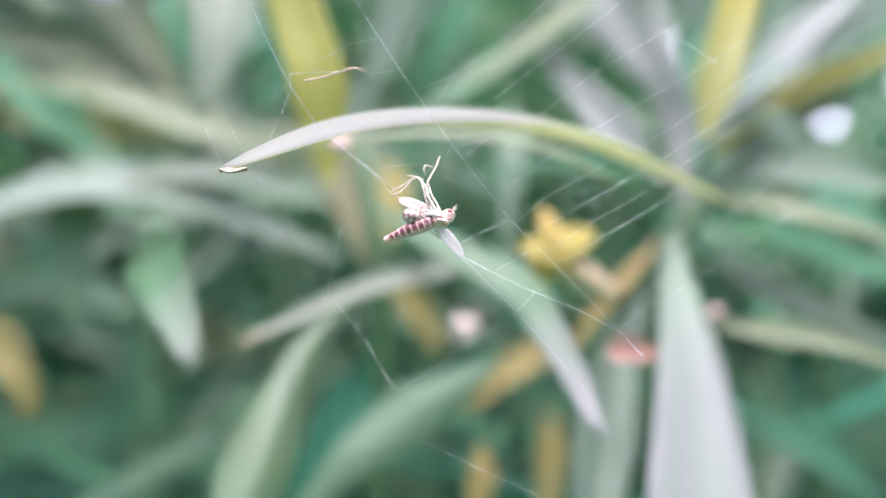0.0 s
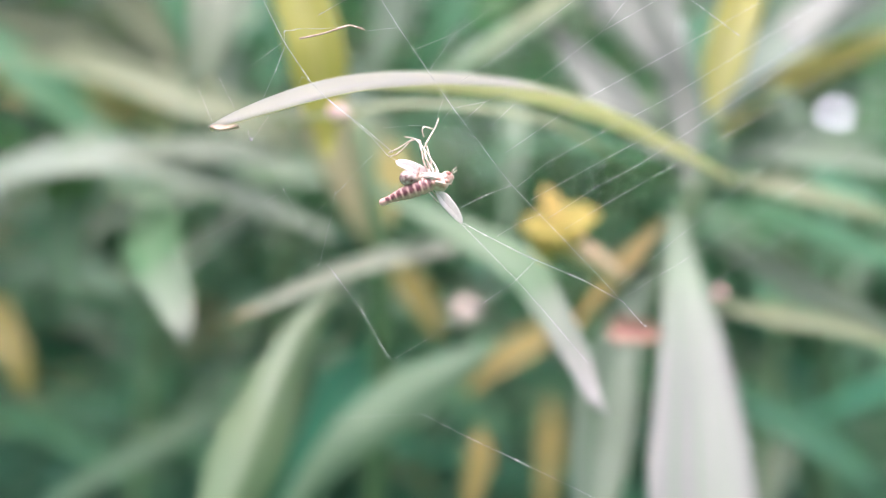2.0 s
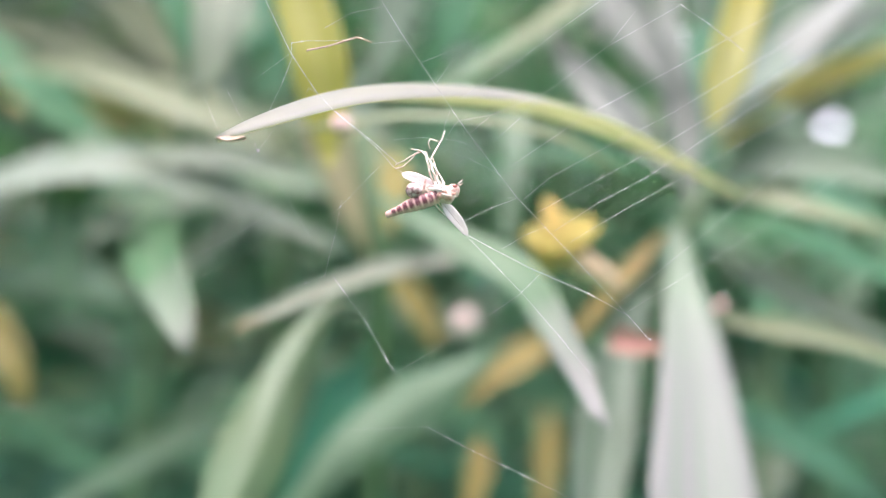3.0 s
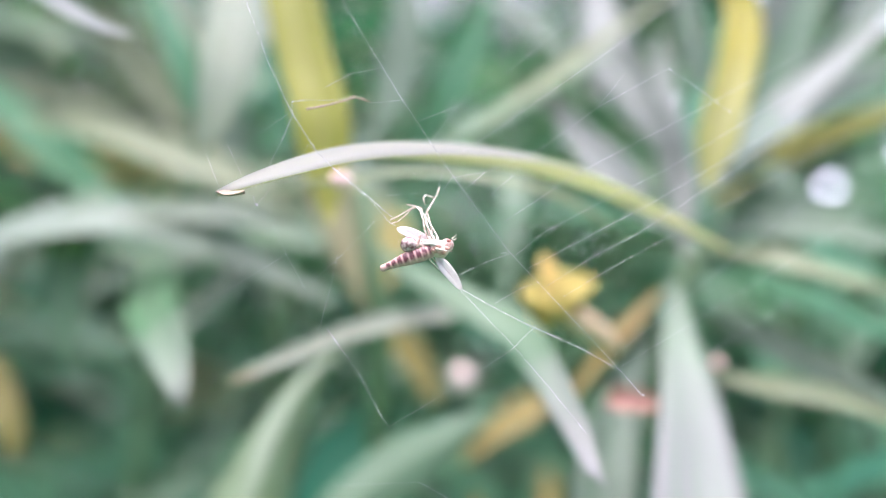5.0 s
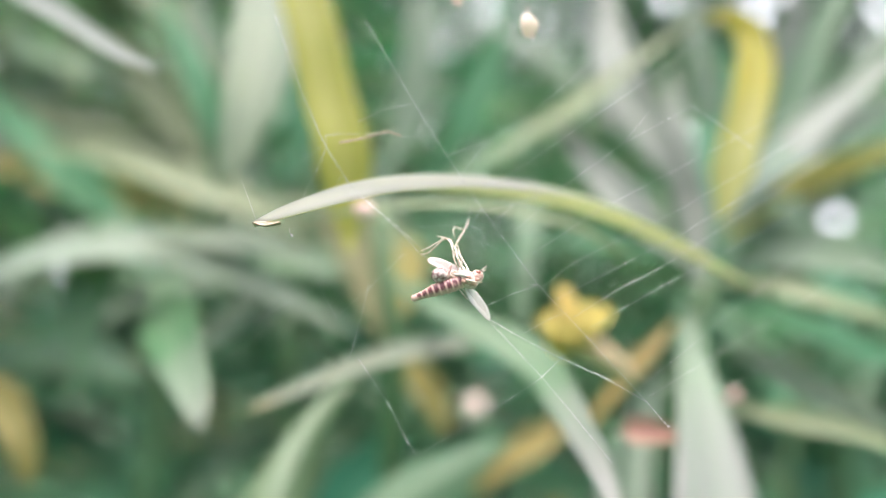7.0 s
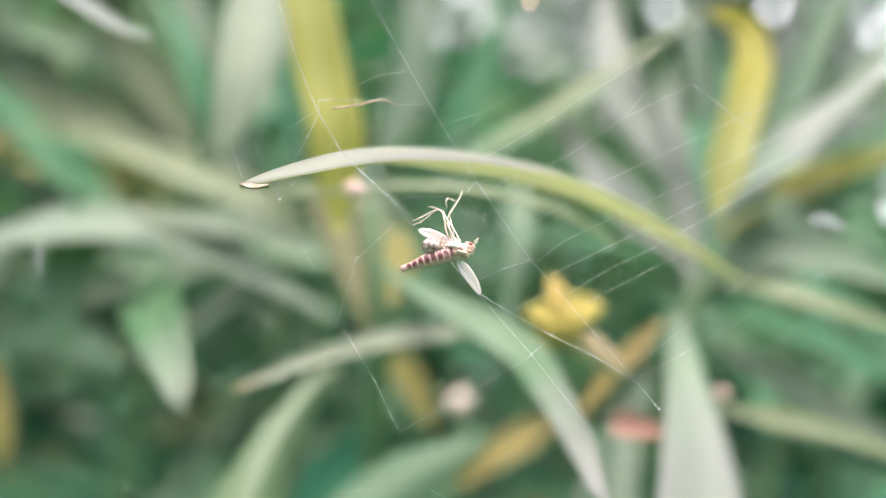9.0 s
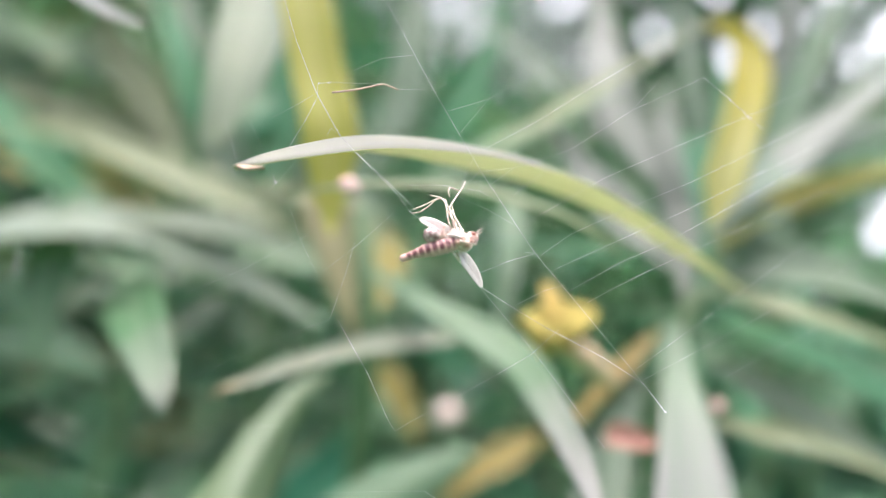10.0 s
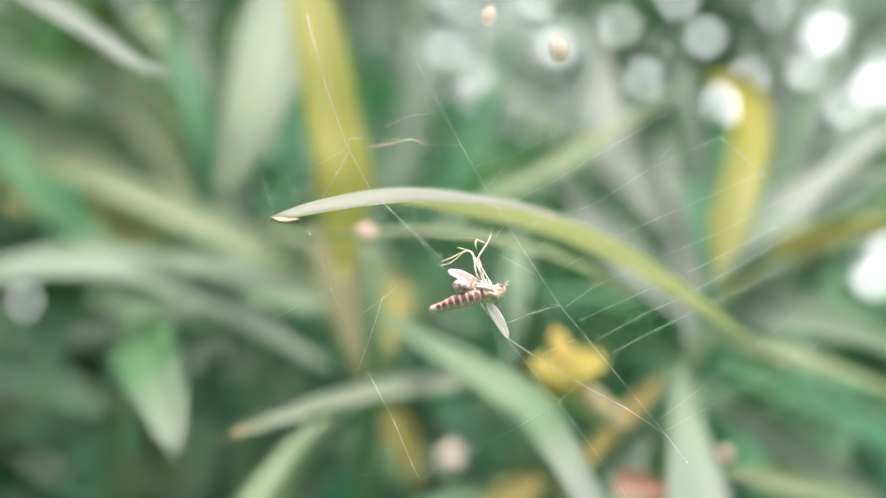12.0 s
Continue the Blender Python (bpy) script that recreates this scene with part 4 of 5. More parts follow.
# ---- the dead fly hanging in the web ----
fly = thing("dead_midge", (-0.00038, 0.06150, 0.59814), "dead pale midge with banded brown abdomen hanging in the web", "insect")
CHITIN = plain_material("pale_chitin", (0.38, 0.19, 0.15), (0.68, 0.52, 0.45), 0.35, 2600, 0.6, 0.00008)
WINGS = plain_material("wing_membrane", (0.66, 0.56, 0.52), (0.76, 0.68, 0.63), 0.3, 4000, 0.3, 0.00003, 0.6, 0.16)
LEGS = plain_material("leg_chitin", (0.42, 0.3, 0.22), (0.68, 0.6, 0.52), 0.4, 3500, 0.2, 0.00003)
VEINS = plain_material("wing_vein", (0.34, 0.22, 0.19), (0.5, 0.36, 0.32), 0.4, 3500, 0.2, 0.00003)
EYES = plain_material("dark_red_eye", (0.16, 0.045, 0.035), (0.32, 0.12, 0.09), 0.25, 9000, 0.4, 0.00003)


def banded_abdomen():
    """Pale rose rings with a dark brown blotch on each."""
    m, n, l = nodes_of("banded_abdomen")
    uv = n.new("ShaderNodeUVMap")
    sep = n.new("ShaderNodeSeparateXYZ"); l.new(uv.outputs[0], sep.inputs[0])
    mul = n.new("ShaderNodeMath"); mul.operation = "MULTIPLY"; mul.inputs[1].default_value = 9.0
    l.new(sep.outputs[1], mul.inputs[0])
    fr = n.new("ShaderNodeMath"); fr.operation = "FRACT"; l.new(mul.outputs[0], fr.inputs[0])
    ring = ramp_of(n, [(0.0, (0, 0, 0)), (0.25, (0.9, 0.9, 0.9)), (0.7, (1, 1, 1)), (0.95, (0, 0, 0))])
    l.new(fr.outputs[0], ring.inputs[0])
    noi = n.new("ShaderNodeTexNoise"); noi.inputs["Scale"].default_value = 3500
    tc = n.new("ShaderNodeTexCoord"); l.new(tc.outputs["Object"], noi.inputs["Vector"])
    lon = ramp_of(n, [(0.0, (0.1, 0.1, 0.1)), (0.36, (0.14, 0.14, 0.14)), (0.5, (1, 1, 1)), (0.6, (0.9, 0.9, 0.9)), (0.7, (0.16, 0.16, 0.16))])
    l.new(sep.outputs[0], lon.inputs[0])
    k = n.new("ShaderNodeMath"); k.operation = "MULTIPLY"; l.new(ring.outputs[0], k.inputs[0]); l.new(lon.outputs[0], k.inputs[1])
    # the last ring is bare
    tip = n.new("ShaderNodeMapRange"); tip.inputs[1].default_value, tip.inputs[2].default_value = 0.92, 0.84
    l.new(sep.outputs[1], tip.inputs[0])
    bare = n.new("ShaderNodeMath"); bare.operation = "MULTIPLY"; l.new(k.outputs[0], bare.inputs[0]); l.new(tip.outputs[0], bare.inputs[1])
    k2 = n.new("ShaderNodeMath"); k2.operation = "MULTIPLY"; l.new(bare.outputs[0], k2.inputs[0]); l.new(noi.outputs[0], k2.inputs[1])
    k3 = n.new("ShaderNodeMath"); k3.operation = "MULTIPLY"; k3.inputs[1].default_value = 2.4; k3.use_clamp = True; l.new(k2.outputs[0], k3.inputs[0])
    c = n.new("ShaderNodeMix"); c.data_type = "RGBA"
    c.inputs[6].default_value, c.inputs[7].default_value = (0.58, 0.34, 0.3, 1), (0.11, 0.025, 0.035, 1)
    l.new(k3.outputs[0], c.inputs[0])
    p = n.new("ShaderNodeBsdfPrincipled"); p.inputs["Roughness"].default_value = 0.4
    l.new(c.outputs[2], p.inputs["Base Color"])
    out = n.new("ShaderNodeOutputMaterial"); l.new(p.outputs[0], out.inputs[0])
    return m


def limb(name, points, r0, r1, material=None, label=""):
    bm = bmesh.new()
    # what reaches up from the body leans back towards the web
    line = kinked([(x, y + 0.5 * max(z - 0.0006, 0), z) for x, y, z in points], 0)
    n = len(line)
    add_tube(bm, line, [r0 + (r1 - r0) * k / (n - 1) for k in range(n)], 6)
    return part(name, bm, material or LEGS, fly, label)


def wing(points, width, face, label):
    bm = bmesh.new()
    add_leaf(bm, [Vector(p) for p in points], width, face, fold=0.1, wave=0.08, steps=18, thick=0.00003, seed=next(seeds) * 0.3, blunt=0.33)
    ob = part("wing", bm, WINGS, fly, label)
    line = spline([Vector(p) for p in points], 18)
    for shift, stop in ((-0.82, 16), (-0.3, 15), (0.05, 17), (0.32, 14)):
        side = (line[-1] - line[0]).cross(Vector(face)).normalized() * width * 0.5 * shift
        vein = [p + side * math.sin(math.pi * min(k / 14, 0.6)) + Vector(face) * 0.00002 for k, p in enumerate(line[:stop])]
        bm = bmesh.new()
        add_tube(bm, vein, 0.000012, 5)
        part("vein", bm, VEINS, ob)
    return ob


bm = bmesh.new()
uv_layer = bm.loops.layers.uv.verify()
line = spline([Vector(p) for p in [(-0.00031, 0.00000, -0.00000), (-0.00242, -0.00020, -0.00079), (-0.00467, 0.00000, -0.00174)]], 66)
rings = []
for k, c in enumerate(line):
    s = k / 65
    tan = (line[min(k + 1, 65)] - line[max(k - 1, 0)]).normalized()
    side = tan.cross(Vector((0, -1, 0))).normalized()
    front = side.cross(tan)
    r = 0.000633 * (0.75 + 0.45 * math.sin(math.pi * min(s * 1.15 + 0.1, 1))) * (1 - 0.42 * s) * (1 - 0.06 * abs(math.cos(math.pi * 8 * s)) ** 6)
    if s > 0.95:
        r *= max(1 - ((s - 0.95) / 0.05) ** 2, 0.05)
    rings.append([bm.verts.new(c + r * (front * math.cos(a) + side * math.sin(a))) for a in [2 * math.pi * (i / 20) + math.pi for i in range(20)]])
for k, (a, b) in enumerate(zip(rings, rings[1:])):
    for i in range(20):
        j = (i + 1) % 20
        fc = bm.faces.new((a[i], a[j], b[j], b[i]))
        for loop, (u, w) in zip(fc.loops, ((i, k), (i + 1, k), (i + 1, k + 1), (i, k + 1))):
            loop[uv_layer].uv = (u / 20, w / 65)
part("abdomen", bm, banded_abdomen(), fly, "banded rose and brown abdomen")
bm = bmesh.new()
add_ball(bm, (0.00012, 0.00000, 0.00011), (0.000949, 0.000728, 0.000728), Euler((0, radians(20), 0)).to_matrix(), 14, 20, 0.18, 1.0)
part("thorax", bm, CHITIN, fly, "humped pale pinkish thorax")
bm = bmesh.new()
add_ball(bm, (0.00085, 0.00000, 0.00042), (0.000554, 0.000506, 0.000538), None, 12, 16, 0.12, 2.0)
head = part("head", bm, CHITIN, fly)
bm = bmesh.new()
add_ball(bm, (0.00093, -0.00020, 0.00072), (0.000269, 0.000237, 0.000237), None, 10, 14)
part("eye", bm, EYES, head, "dark red eye")
bm = bmesh.new()
add_ball(bm, (0.00122, 0.00010, 0.00040), (0.000190, 0.000269, 0.000285), None, 10, 14)
part("eye", bm, EYES, head, "dark red eye")
limb("antenna", [(0.00117, -0.00020, 0.00085), (0.00135, -0.00030, 0.00108), (0.00162, -0.00030, 0.00134)], 0.000063, 0.000032)
limb("antenna", [(0.00121, 0.00000, 0.00082), (0.00145, 0.00010, 0.00089), (0.00164, 0.00020, 0.00104)], 0.000063, 0.000032)
limb("proboscis", [(-0.00008, -0.00080, 0.00010), (0.00060, -0.00090, -0.00004), (0.00130, -0.00060, -0.00009)], 0.000095, 0.000047)
wing([(0.00007, 0.00040, 0.00031), (-0.00109, 0.00060, 0.00075), (-0.00233, 0.00080, 0.00140), (-0.00342, 0.00090, 0.00172)], 0.001139, (-0.3, -1, 0.3), "translucent whitish wing folded upward")
wing([(-0.00015, 0.00020, -0.00038), (0.00056, 0.00060, -0.00130), (0.00144, 0.00120, -0.00231), (0.00220, 0.00180, -0.00329)], 0.00128, (0.2, -0.9, 0.55), "translucent whitish wing hanging down")
limb("leg", [(-0.00016, -0.00030, 0.00053), (-0.00063, -0.00040, 0.00157), (-0.00125, -0.00040, 0.00254), (-0.00149, -0.00030, 0.00329), (-0.00188, 0.00000, 0.00368), (-0.00272, 0.00020, 0.00383)], 0.000082, 0.000051)
limb("leg", [(-0.00046, -0.00030, 0.00060), (-0.00086, -0.00020, 0.00203), (-0.00111, 0.00000, 0.00286), (-0.00173, 0.00020, 0.00362), (-0.00234, 0.00020, 0.00346), (-0.00325, 0.00030, 0.00285), (-0.00402, 0.00040, 0.00246)], 0.000082, 0.000051)
limb("leg", [(-0.00062, 0.00000, 0.00067), (-0.00109, 0.00020, 0.00174), (-0.00129, 0.00030, 0.00265), (-0.00143, 0.00040, 0.00356), (-0.00207, 0.00040, 0.00370), (-0.00280, 0.00040, 0.00286), (-0.00340, 0.00040, 0.00232), (-0.00401, 0.00040, 0.00213)], 0.000082, 0.000051)
limb("leg", [(-0.00008, 0.00000, 0.00053), (-0.00002, 0.00000, 0.00121), (-0.00064, 0.00020, 0.00220), (-0.00111, 0.00030, 0.00288), (-0.00052, 0.00030, 0.00402), (-0.00010, 0.00040, 0.00487), (0.00007, 0.00060, 0.00549)], 0.000082, 0.000051)
limb("leg", [(-0.00031, 0.00020, 0.00061), (-0.00048, 0.00040, 0.00160), (-0.00077, 0.00050, 0.00274), (-0.00097, 0.00050, 0.00327), (-0.00029, 0.00040, 0.00449), (-0.00114, 0.00030, 0.00474), (-0.00131, 0.00030, 0.00439), (-0.00112, 0.00030, 0.00386)], 0.000082, 0.000051)
limb("leg", [(0.00000, 0.00000, -0.00023), (-0.00030, -0.00030, -0.00038), (-0.00067, -0.00030, -0.00069), (-0.00013, -0.00010, -0.00129), (0.00018, 0.00020, -0.00160)], 0.000082, 0.000051)
limb("leg", [(-0.00015, 0.00020, -0.00023), (-0.00037, 0.00020, -0.00062), (0.00017, 0.00040, -0.00130), (0.00058, 0.00080, -0.00200)], 0.000082, 0.000051)
SCLERITE = plain_material("brown_sclerite", (0.3, 0.14, 0.1), (0.52, 0.32, 0.25), 0.35, 5000, 0.4, 0.00004)
for at, radii, tilt in (((0.00042, -0.00052, -0.00012), (0.00042, 0.00022, 0.00028), 25), ((0.00078, -0.00040, 0.00012), (0.00034, 0.0002, 0.00024), -10), ((-0.00022, -0.00058, -0.00006), (0.0003, 0.00018, 0.00022), 30), ((0.00012, -0.00062, 0.00032), (0.00026, 0.00016, 0.00016), 15)):
    bm = bmesh.new()
    add_ball(bm, at, radii, Euler((0, radians(tilt), 0)).to_matrix(), 8, 12, 0.2, at[0] * 9000)
    part("plate", bm, SCLERITE, fly, "tan brown plate of the thorax")
for points, r in (([(-0.00110, -0.00030, 0.00048), (-0.00050, -0.00058, 0.00052), (0.00010, -0.00060, 0.00036)], 0.00017), ([(-0.00090, -0.00020, 0.00078), (-0.00040, -0.00046, 0.00072), (0.00016, -0.00044, 0.00060)], 0.00013)):
    bm = bmesh.new()
    add_tube(bm, spline([Vector(p) for p in points], 8), [r * (0.6 + 0.4 * math.sin(math.pi * k / 7)) for k in range(8)], 8)
    part("wing_base", bm, WINGS, fly)
for x, z, dx, dz in ((-0.00050, 0.00060, -0.00012, 0.00046), (-0.00024, 0.00066, -0.00006, 0.00048), (0.00006, 0.00062, 0.00000, 0.00044)):
    bm = bmesh.new()
    add_tube(bm, spline([Vector((x, -0.00042, z - 0.0002)), Vector((x + dx * 0.5, -0.00030, z + dz * 0.5)), Vector((x + dx, 0.0, z + dz))], 6), [0.00013, 0.00014, 0.00013, 0.00011, 0.0001, 0.00008], 7)
    part("coxa", bm, LEGS, fly)
bm = bmesh.new()
add_tube(bm, spline([Vector(p) for p in [(-0.00138, -0.00040, 0.00129), (-0.00149, -0.00050, 0.00081), (-0.00159, -0.00050, 0.00013)]], 8), 0.000111, 6)
part("haltere", bm, CHITIN, fly)

# ---- the tiny spider at the fly ----
spider = thing("small_spider", (-0.00269, 0.06120, 0.59851), "tiny mottled brown globe-bodied spider clinging to the midge", "spider")
bm = bmesh.new()
add_ball(bm, (0, 0, 0), (0.000712, 0.000664, 0.000664), None, 14, 20, 0.08, 6.0)
part("abdomen", bm, plain_material("mottled_brown", (0.13, 0.055, 0.055), (0.6, 0.47, 0.44), 0.25, 2400, 0.3, 0.00005, 0.5), spider, "glossy mottled globular abdomen")
bm = bmesh.new()
add_ball(bm, (0.000759, 0, 0.000032), (0.000348, 0.000316, 0.000285), None, 10, 12, 0.1, 7.0)
part("head", bm, CHITIN, spider)
for k in range(8):
    a = radians(-70 + 35 * (k % 4) + (8 if k > 3 else 0))
    sgn = 1 if k < 4 else -1
    p0 = Vector((0.000870, sgn * 0.0001, 0.000032))
    knee = p0 + Vector((0.0003 * math.cos(a), -0.0003 * sgn, 0.0004 * math.sin(a) + 0.0001))
    foot = p0 + Vector((0.0007 * math.cos(a), -0.0001 * sgn, 0.0006 * math.sin(a)))
    bm = bmesh.new()
    add_tube(bm, spline([p0, knee, foot], 8), [0.00006 - 0.000004 * i for i in range(8)], 5)
    part("leg", bm, LEGS, spider)

snag = thing("snagged_insect_leg", (-0.01028, 0.06550, 0.61089), "thin pale brown insect leg caught in the web", "insect leg")
for points, r0, r1 in (([(-0.00201, 0.00000, -0.00055), (0.00001, 0.00000, -0.00010), (0.00226, 0.00000, 0.00063)], 0.00008, 0.00007), ([(0.00226, 0.00000, 0.00063), (0.00295, 0.00000, 0.00045), (0.00360, 0.00000, 0.00022)], 0.00007, 0.00005)):
    bm = bmesh.new()
    line = spline([Vector(p) for p in points], 10)
    add_tube(bm, line, [r0 + (r1 - r0) * k / 9 for k in range(10)], 6)
    part("segment", bm, plain_material("snag_brown", (0.38, 0.24, 0.17), (0.56, 0.41, 0.32), 0.5, 5000), snag)

speck = thing("white_speck", (0.01793, 0.06470, 0.58598), "tiny white tuft of silk at a thread's end", "silk tuft")
bm = bmesh.new()
add_ball(bm, (0, 0, 0), (0.0001, 0.00009, 0.00009), None, 8, 10, 0.4, 3.0)
part("tuft", bm, SILK, speck)

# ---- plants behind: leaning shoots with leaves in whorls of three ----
# thin lanes cut along the camera's lines of sight, to fit its view: start (x, z), slope (x, z) and half width for each
# metre back
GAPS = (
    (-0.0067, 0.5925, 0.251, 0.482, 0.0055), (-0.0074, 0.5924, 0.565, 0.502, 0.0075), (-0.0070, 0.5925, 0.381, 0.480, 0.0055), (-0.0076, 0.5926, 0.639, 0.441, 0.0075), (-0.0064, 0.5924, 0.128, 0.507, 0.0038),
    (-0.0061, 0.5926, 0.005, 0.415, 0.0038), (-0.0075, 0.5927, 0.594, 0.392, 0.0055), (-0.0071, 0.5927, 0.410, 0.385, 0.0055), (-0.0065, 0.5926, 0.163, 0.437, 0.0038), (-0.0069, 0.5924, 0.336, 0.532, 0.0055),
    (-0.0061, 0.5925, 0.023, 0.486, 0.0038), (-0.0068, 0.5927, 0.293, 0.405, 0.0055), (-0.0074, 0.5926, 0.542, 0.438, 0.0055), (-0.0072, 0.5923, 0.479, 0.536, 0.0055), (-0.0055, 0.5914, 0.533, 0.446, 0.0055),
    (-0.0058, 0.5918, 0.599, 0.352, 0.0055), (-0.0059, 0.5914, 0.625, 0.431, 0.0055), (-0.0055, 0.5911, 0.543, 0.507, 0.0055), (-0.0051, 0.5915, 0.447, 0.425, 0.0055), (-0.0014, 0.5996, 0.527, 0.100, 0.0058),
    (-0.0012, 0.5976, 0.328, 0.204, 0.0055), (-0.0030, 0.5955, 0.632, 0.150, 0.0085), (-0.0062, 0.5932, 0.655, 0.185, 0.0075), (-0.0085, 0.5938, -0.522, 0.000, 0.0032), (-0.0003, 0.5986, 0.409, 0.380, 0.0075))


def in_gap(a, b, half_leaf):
    """Whether a leaf of that half width, running from a to b, crosses a lane kept clear for the camera."""
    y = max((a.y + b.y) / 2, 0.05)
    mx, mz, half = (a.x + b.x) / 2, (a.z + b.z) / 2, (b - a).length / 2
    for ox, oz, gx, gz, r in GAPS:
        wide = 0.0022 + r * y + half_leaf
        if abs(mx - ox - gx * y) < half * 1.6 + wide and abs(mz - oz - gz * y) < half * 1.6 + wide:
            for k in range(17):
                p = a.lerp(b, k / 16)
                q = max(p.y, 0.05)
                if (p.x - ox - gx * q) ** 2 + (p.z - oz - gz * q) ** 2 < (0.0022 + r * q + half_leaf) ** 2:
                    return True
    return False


def back_shoot(at, height, lean, whorls, seed, materials, label, nearest=0.165):
    """One shoot: a stem from the ground and single leaves on its upper part."""
    rnd = random.Random(seed)
    foot = Vector(at)
    top = Vector((lean[0], lean[1], height))
    line = spline([Vector((0, 0, -0.02)), Vector((lean[0] * 0.25, lean[1] * 0.25, height * 0.5)), top], 30)
    # the foot shifts sideways until the stem clears the camera's lines of sight
    for _ in range(14):
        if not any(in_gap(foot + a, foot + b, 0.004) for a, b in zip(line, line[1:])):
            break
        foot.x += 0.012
    shoot = thing("oleander_shoot", foot, label, "shrub", "oleander shoots")
    bm = bmesh.new()
    add_tube(bm, line, [0.0045 - 0.003 * k / 29 for k in range(30)], 8)
    part("stem", bm, BARK, shoot)
    for k in range(whorls):
        f = (0.3 + 0.7 * (k + rnd.random() * 0.5) / whorls) * 28.9
        c = line[int(f)].lerp(line[int(f) + 1], f % 1)
        turn = k * 1.05 + rnd.uniform(-0.3, 0.3)
        for w in range(3):
            a = turn + w * 2.094 + rnd.gauss(0, 0.15)
            out = Vector((math.cos(a), math.sin(a), 0))
            n = rnd.uniform(0.11, 0.18)
            rise = rnd.uniform(0.1, 0.9) if k > whorls - 3 else rnd.uniform(-0.5, 0.6)
            p1 = c + out * n * 0.5 + Vector((0, 0, rise * n * 0.5))
            p2 = c + out * n * 0.95 + Vector((0, 0, rise * n * 0.65 - n * rnd.uniform(0.05, 0.3)))
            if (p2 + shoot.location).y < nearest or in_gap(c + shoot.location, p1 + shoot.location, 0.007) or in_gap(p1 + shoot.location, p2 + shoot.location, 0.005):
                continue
            bm = bmesh.new()
            add_leaf(bm, [c, p1, p2], rnd.uniform(0.011, 0.016), (0, 0, 1), fold=0.3, steps=14, across=2, seed=rnd.random() * 9, blunt=0.6)
            # lower whorls take only darker greens: shade low in the shrub, by colour
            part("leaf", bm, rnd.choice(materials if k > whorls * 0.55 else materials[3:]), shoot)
    return shoot


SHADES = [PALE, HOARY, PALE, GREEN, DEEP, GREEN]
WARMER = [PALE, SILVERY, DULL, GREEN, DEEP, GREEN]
rnd = random.Random(5)
spots = 0
for row, (y, step, tops) in enumerate(((0.25, 0.075, 0.645), (0.31, 0.085, 0.68), (0.38, 0.11, 0.72), (0.48, 0.15, 0.80))):
    x = -0.62 * y - 0.06
    while x < 0.62 * y + 0.06:
        right, left = max(0.0, x / y), max(0.0, -x / y)
        spots += 1
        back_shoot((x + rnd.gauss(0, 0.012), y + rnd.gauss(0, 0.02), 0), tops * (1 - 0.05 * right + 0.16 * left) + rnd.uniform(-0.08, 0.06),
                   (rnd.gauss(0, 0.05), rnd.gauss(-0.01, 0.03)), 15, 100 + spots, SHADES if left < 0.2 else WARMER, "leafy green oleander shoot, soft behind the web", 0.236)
        x += step


def far_leaf(verts, faces, c, out, width, lift):
    """A small folded lance leaf with thickness: two rings of four between its base and its tip."""
    tan = out.normalized()
    side = tan.cross(Vector((0, 0, 1)))
    side = (side if side.length > 0.1 else Vector((1, 0, 0))).normalized()
    nor = side.cross(tan)
    k = len(verts)
    verts.append(c - out * 0.5)
    for along, half in ((-0.18, 0.5), (0.2, 0.42)):
        m = c + out * along + nor * lift
        verts.extend((m - side * width * half + nor * width * 0.16, m, m + side * width * half + nor * width * 0.16, m - nor * width * 0.06))
    verts.append(c + out * 0.5)
    for i in range(4):
        j = (i + 1) % 4
        faces.extend(((k, k + 1 + j, k + 1 + i), (k + 1 + i, k + 1 + j, k + 5 + j, k + 5 + i), (k + 5 + i, k + 5 + j, k + 9)))


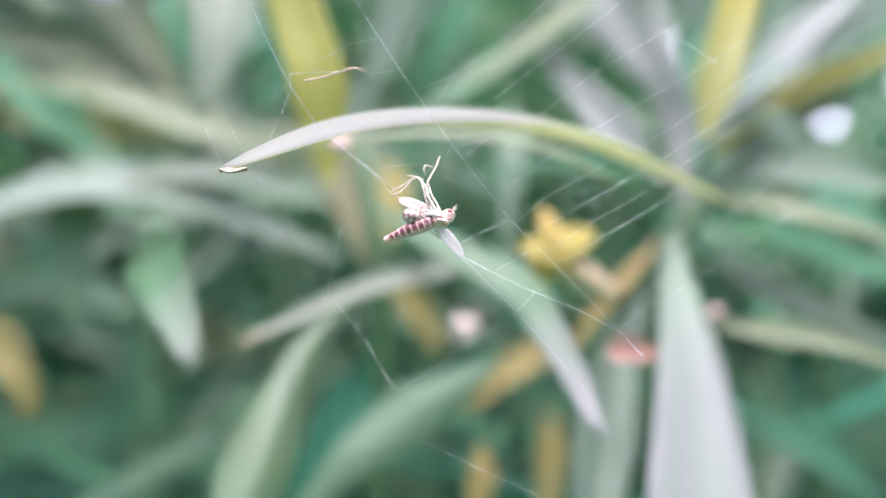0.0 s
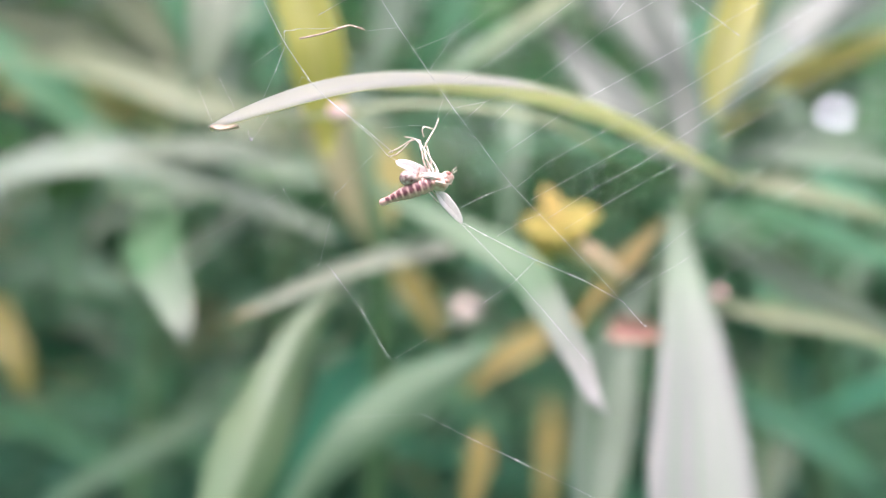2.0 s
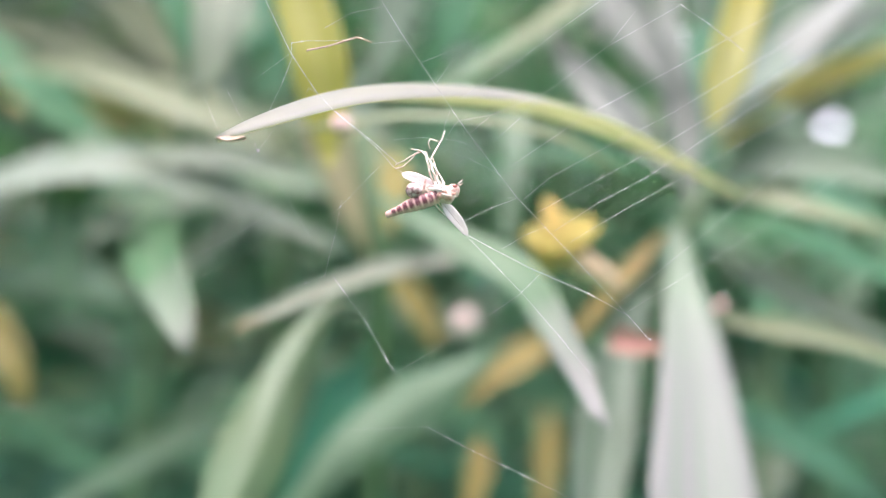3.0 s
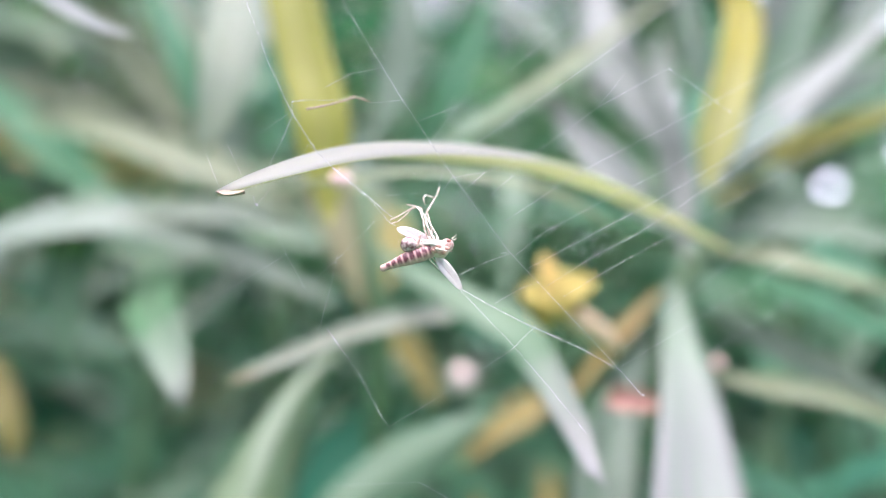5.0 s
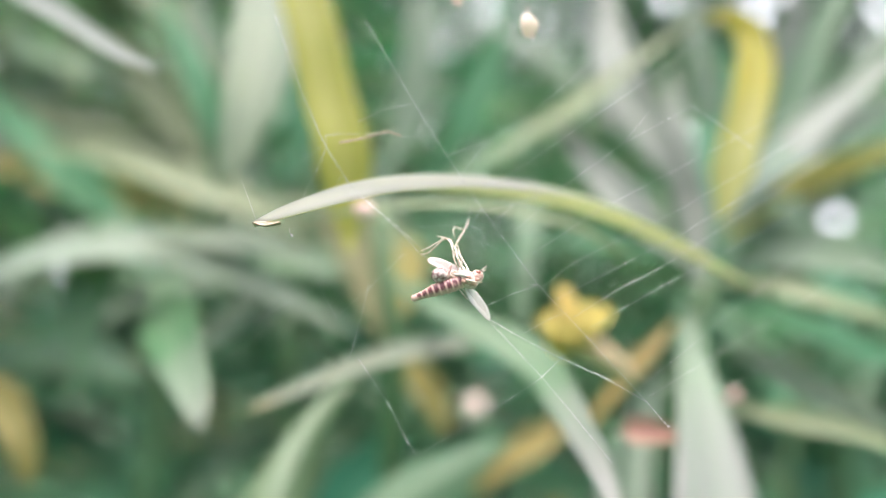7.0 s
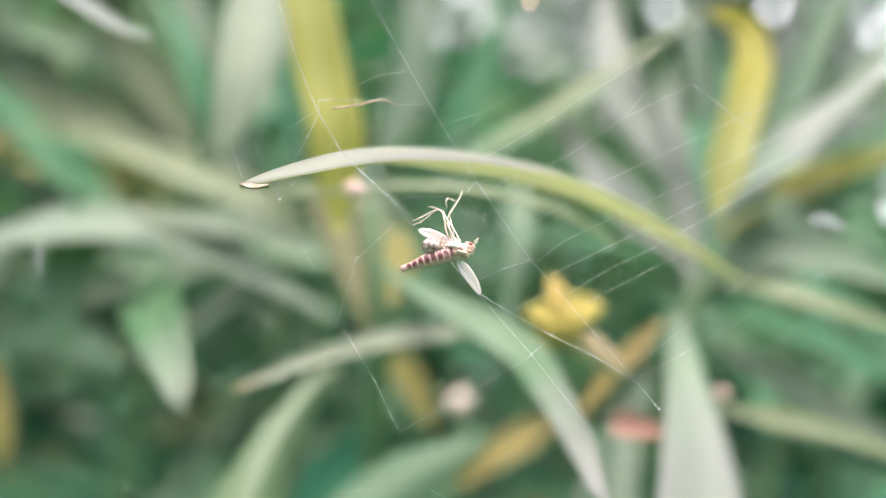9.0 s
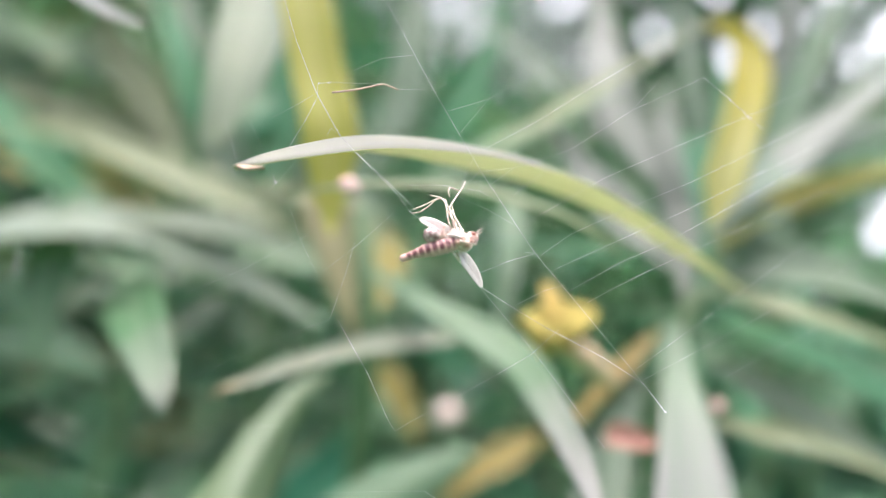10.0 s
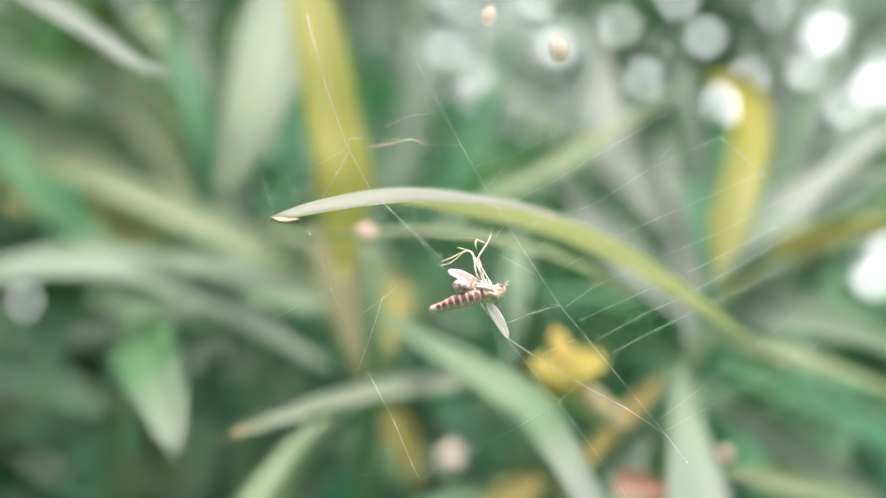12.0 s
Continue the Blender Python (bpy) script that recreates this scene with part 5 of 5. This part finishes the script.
def hedge(at, height, spread, count, seed, materials, label, bottom=0.25, size=1.0, ragged=0.18):
    """A distant shrub: stems and a dense uneven crown."""
    rnd = random.Random(seed)
    shrub = thing("oleander_shrub", at, label, "shrub", "background shrubs")
    piles = [([], []) for _ in materials]
    for s in range(6):
        a = 2 * math.pi * (s + rnd.random() * 0.6) / 6
        top = Vector((math.cos(a) * spread * 0.7, math.sin(a) * spread * 0.4, height * rnd.uniform(0.6, 0.9)))
        bm = bmesh.new()
        add_tube(bm, spline([Vector((top.x * 0.1, top.y * 0.1, -0.03)), top * 0.5 + Vector((0, 0, 0.05)), top], 20), [0.012 - 0.009 * k / 19 for k in range(20)], 8)
        part("stem", bm, BARK, shrub)
    for _ in range(count):
        a, far = rnd.uniform(0, 6.283), rnd.random() ** 0.5
        far *= 1.1 + 0.3 * noise.noise(Vector((math.cos(a) * 1.7, math.sin(a) * 1.7, seed)))
        c = Vector((math.cos(a) * far * spread, math.sin(a) * far * spread * 0.5, rnd.uniform(bottom, 1) * height))
        if c.z > height * (0.97 - 0.3 * far ** 3 + ragged * noise.noise(Vector((c.x * 3, c.y * 3, seed)))):
            continue
        n = rnd.uniform(0.09, 0.15) * size
        w = rnd.uniform(0.014, 0.022) * size
        # leaves turn and shrink to stay out of the camera's lines of sight
        for _ in range(5):
            b = rnd.uniform(0, 6.28)
            out = Vector((math.cos(b), math.sin(b), rnd.uniform(-0.6, 0.8))) * n
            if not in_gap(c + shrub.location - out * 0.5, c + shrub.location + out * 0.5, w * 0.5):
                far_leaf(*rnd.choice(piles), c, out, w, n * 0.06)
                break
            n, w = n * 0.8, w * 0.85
    for (verts, faces), m in zip(piles, materials):
        me = bpy.data.meshes.new("leaves")
        me.from_pydata(verts, [], faces)
        me.materials.append(m)
        ob = new("leaves", me)
        ob.parent = shrub
        tagged(ob, kind="stuff")
    return shrub


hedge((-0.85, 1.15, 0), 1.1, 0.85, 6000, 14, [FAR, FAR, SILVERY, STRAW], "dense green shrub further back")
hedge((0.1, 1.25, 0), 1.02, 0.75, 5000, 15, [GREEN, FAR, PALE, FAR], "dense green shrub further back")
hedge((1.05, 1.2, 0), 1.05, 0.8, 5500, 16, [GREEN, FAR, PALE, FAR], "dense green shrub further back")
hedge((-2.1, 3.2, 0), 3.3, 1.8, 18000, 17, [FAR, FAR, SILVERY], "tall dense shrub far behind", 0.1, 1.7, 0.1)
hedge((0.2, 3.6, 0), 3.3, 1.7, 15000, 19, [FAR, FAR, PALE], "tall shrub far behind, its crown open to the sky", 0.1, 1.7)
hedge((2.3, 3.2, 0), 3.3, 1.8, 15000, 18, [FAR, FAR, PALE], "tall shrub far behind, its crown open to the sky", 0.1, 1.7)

# ---- the bright hazy sky low down, far behind the shrubs ----
m, n, l = nodes_of("sky_haze")
haze = n.new("ShaderNodeEmission")
haze.inputs["Color"].default_value, haze.inputs["Strength"].default_value = (1.0, 0.94, 0.98, 1), 1.5
l.new(haze.outputs[0], n.new("ShaderNodeOutputMaterial").inputs[0])
bm = bmesh.new()
for a, b in zip(range(-40, 40, 8), range(-32, 48, 8)):
    edge = [(60 * math.sin(radians(q)), 60 * math.cos(radians(q))) for q in (a, b)]
    bm.faces.new([bm.verts.new((*edge[k], z)) for k, z in ((0, 0.3), (1, 0.3), (1, 36), (0, 36))])
bmesh.ops.remove_doubles(bm, verts=bm.verts, dist=0.01)
tagged(part("backdrop", bm, m, None), "bright hazy sky low over the horizon", "sky", kind="structure")


def motions():
    """Nothing but the camera moves: the web and the dead fly hang still."""
    return None


motions()
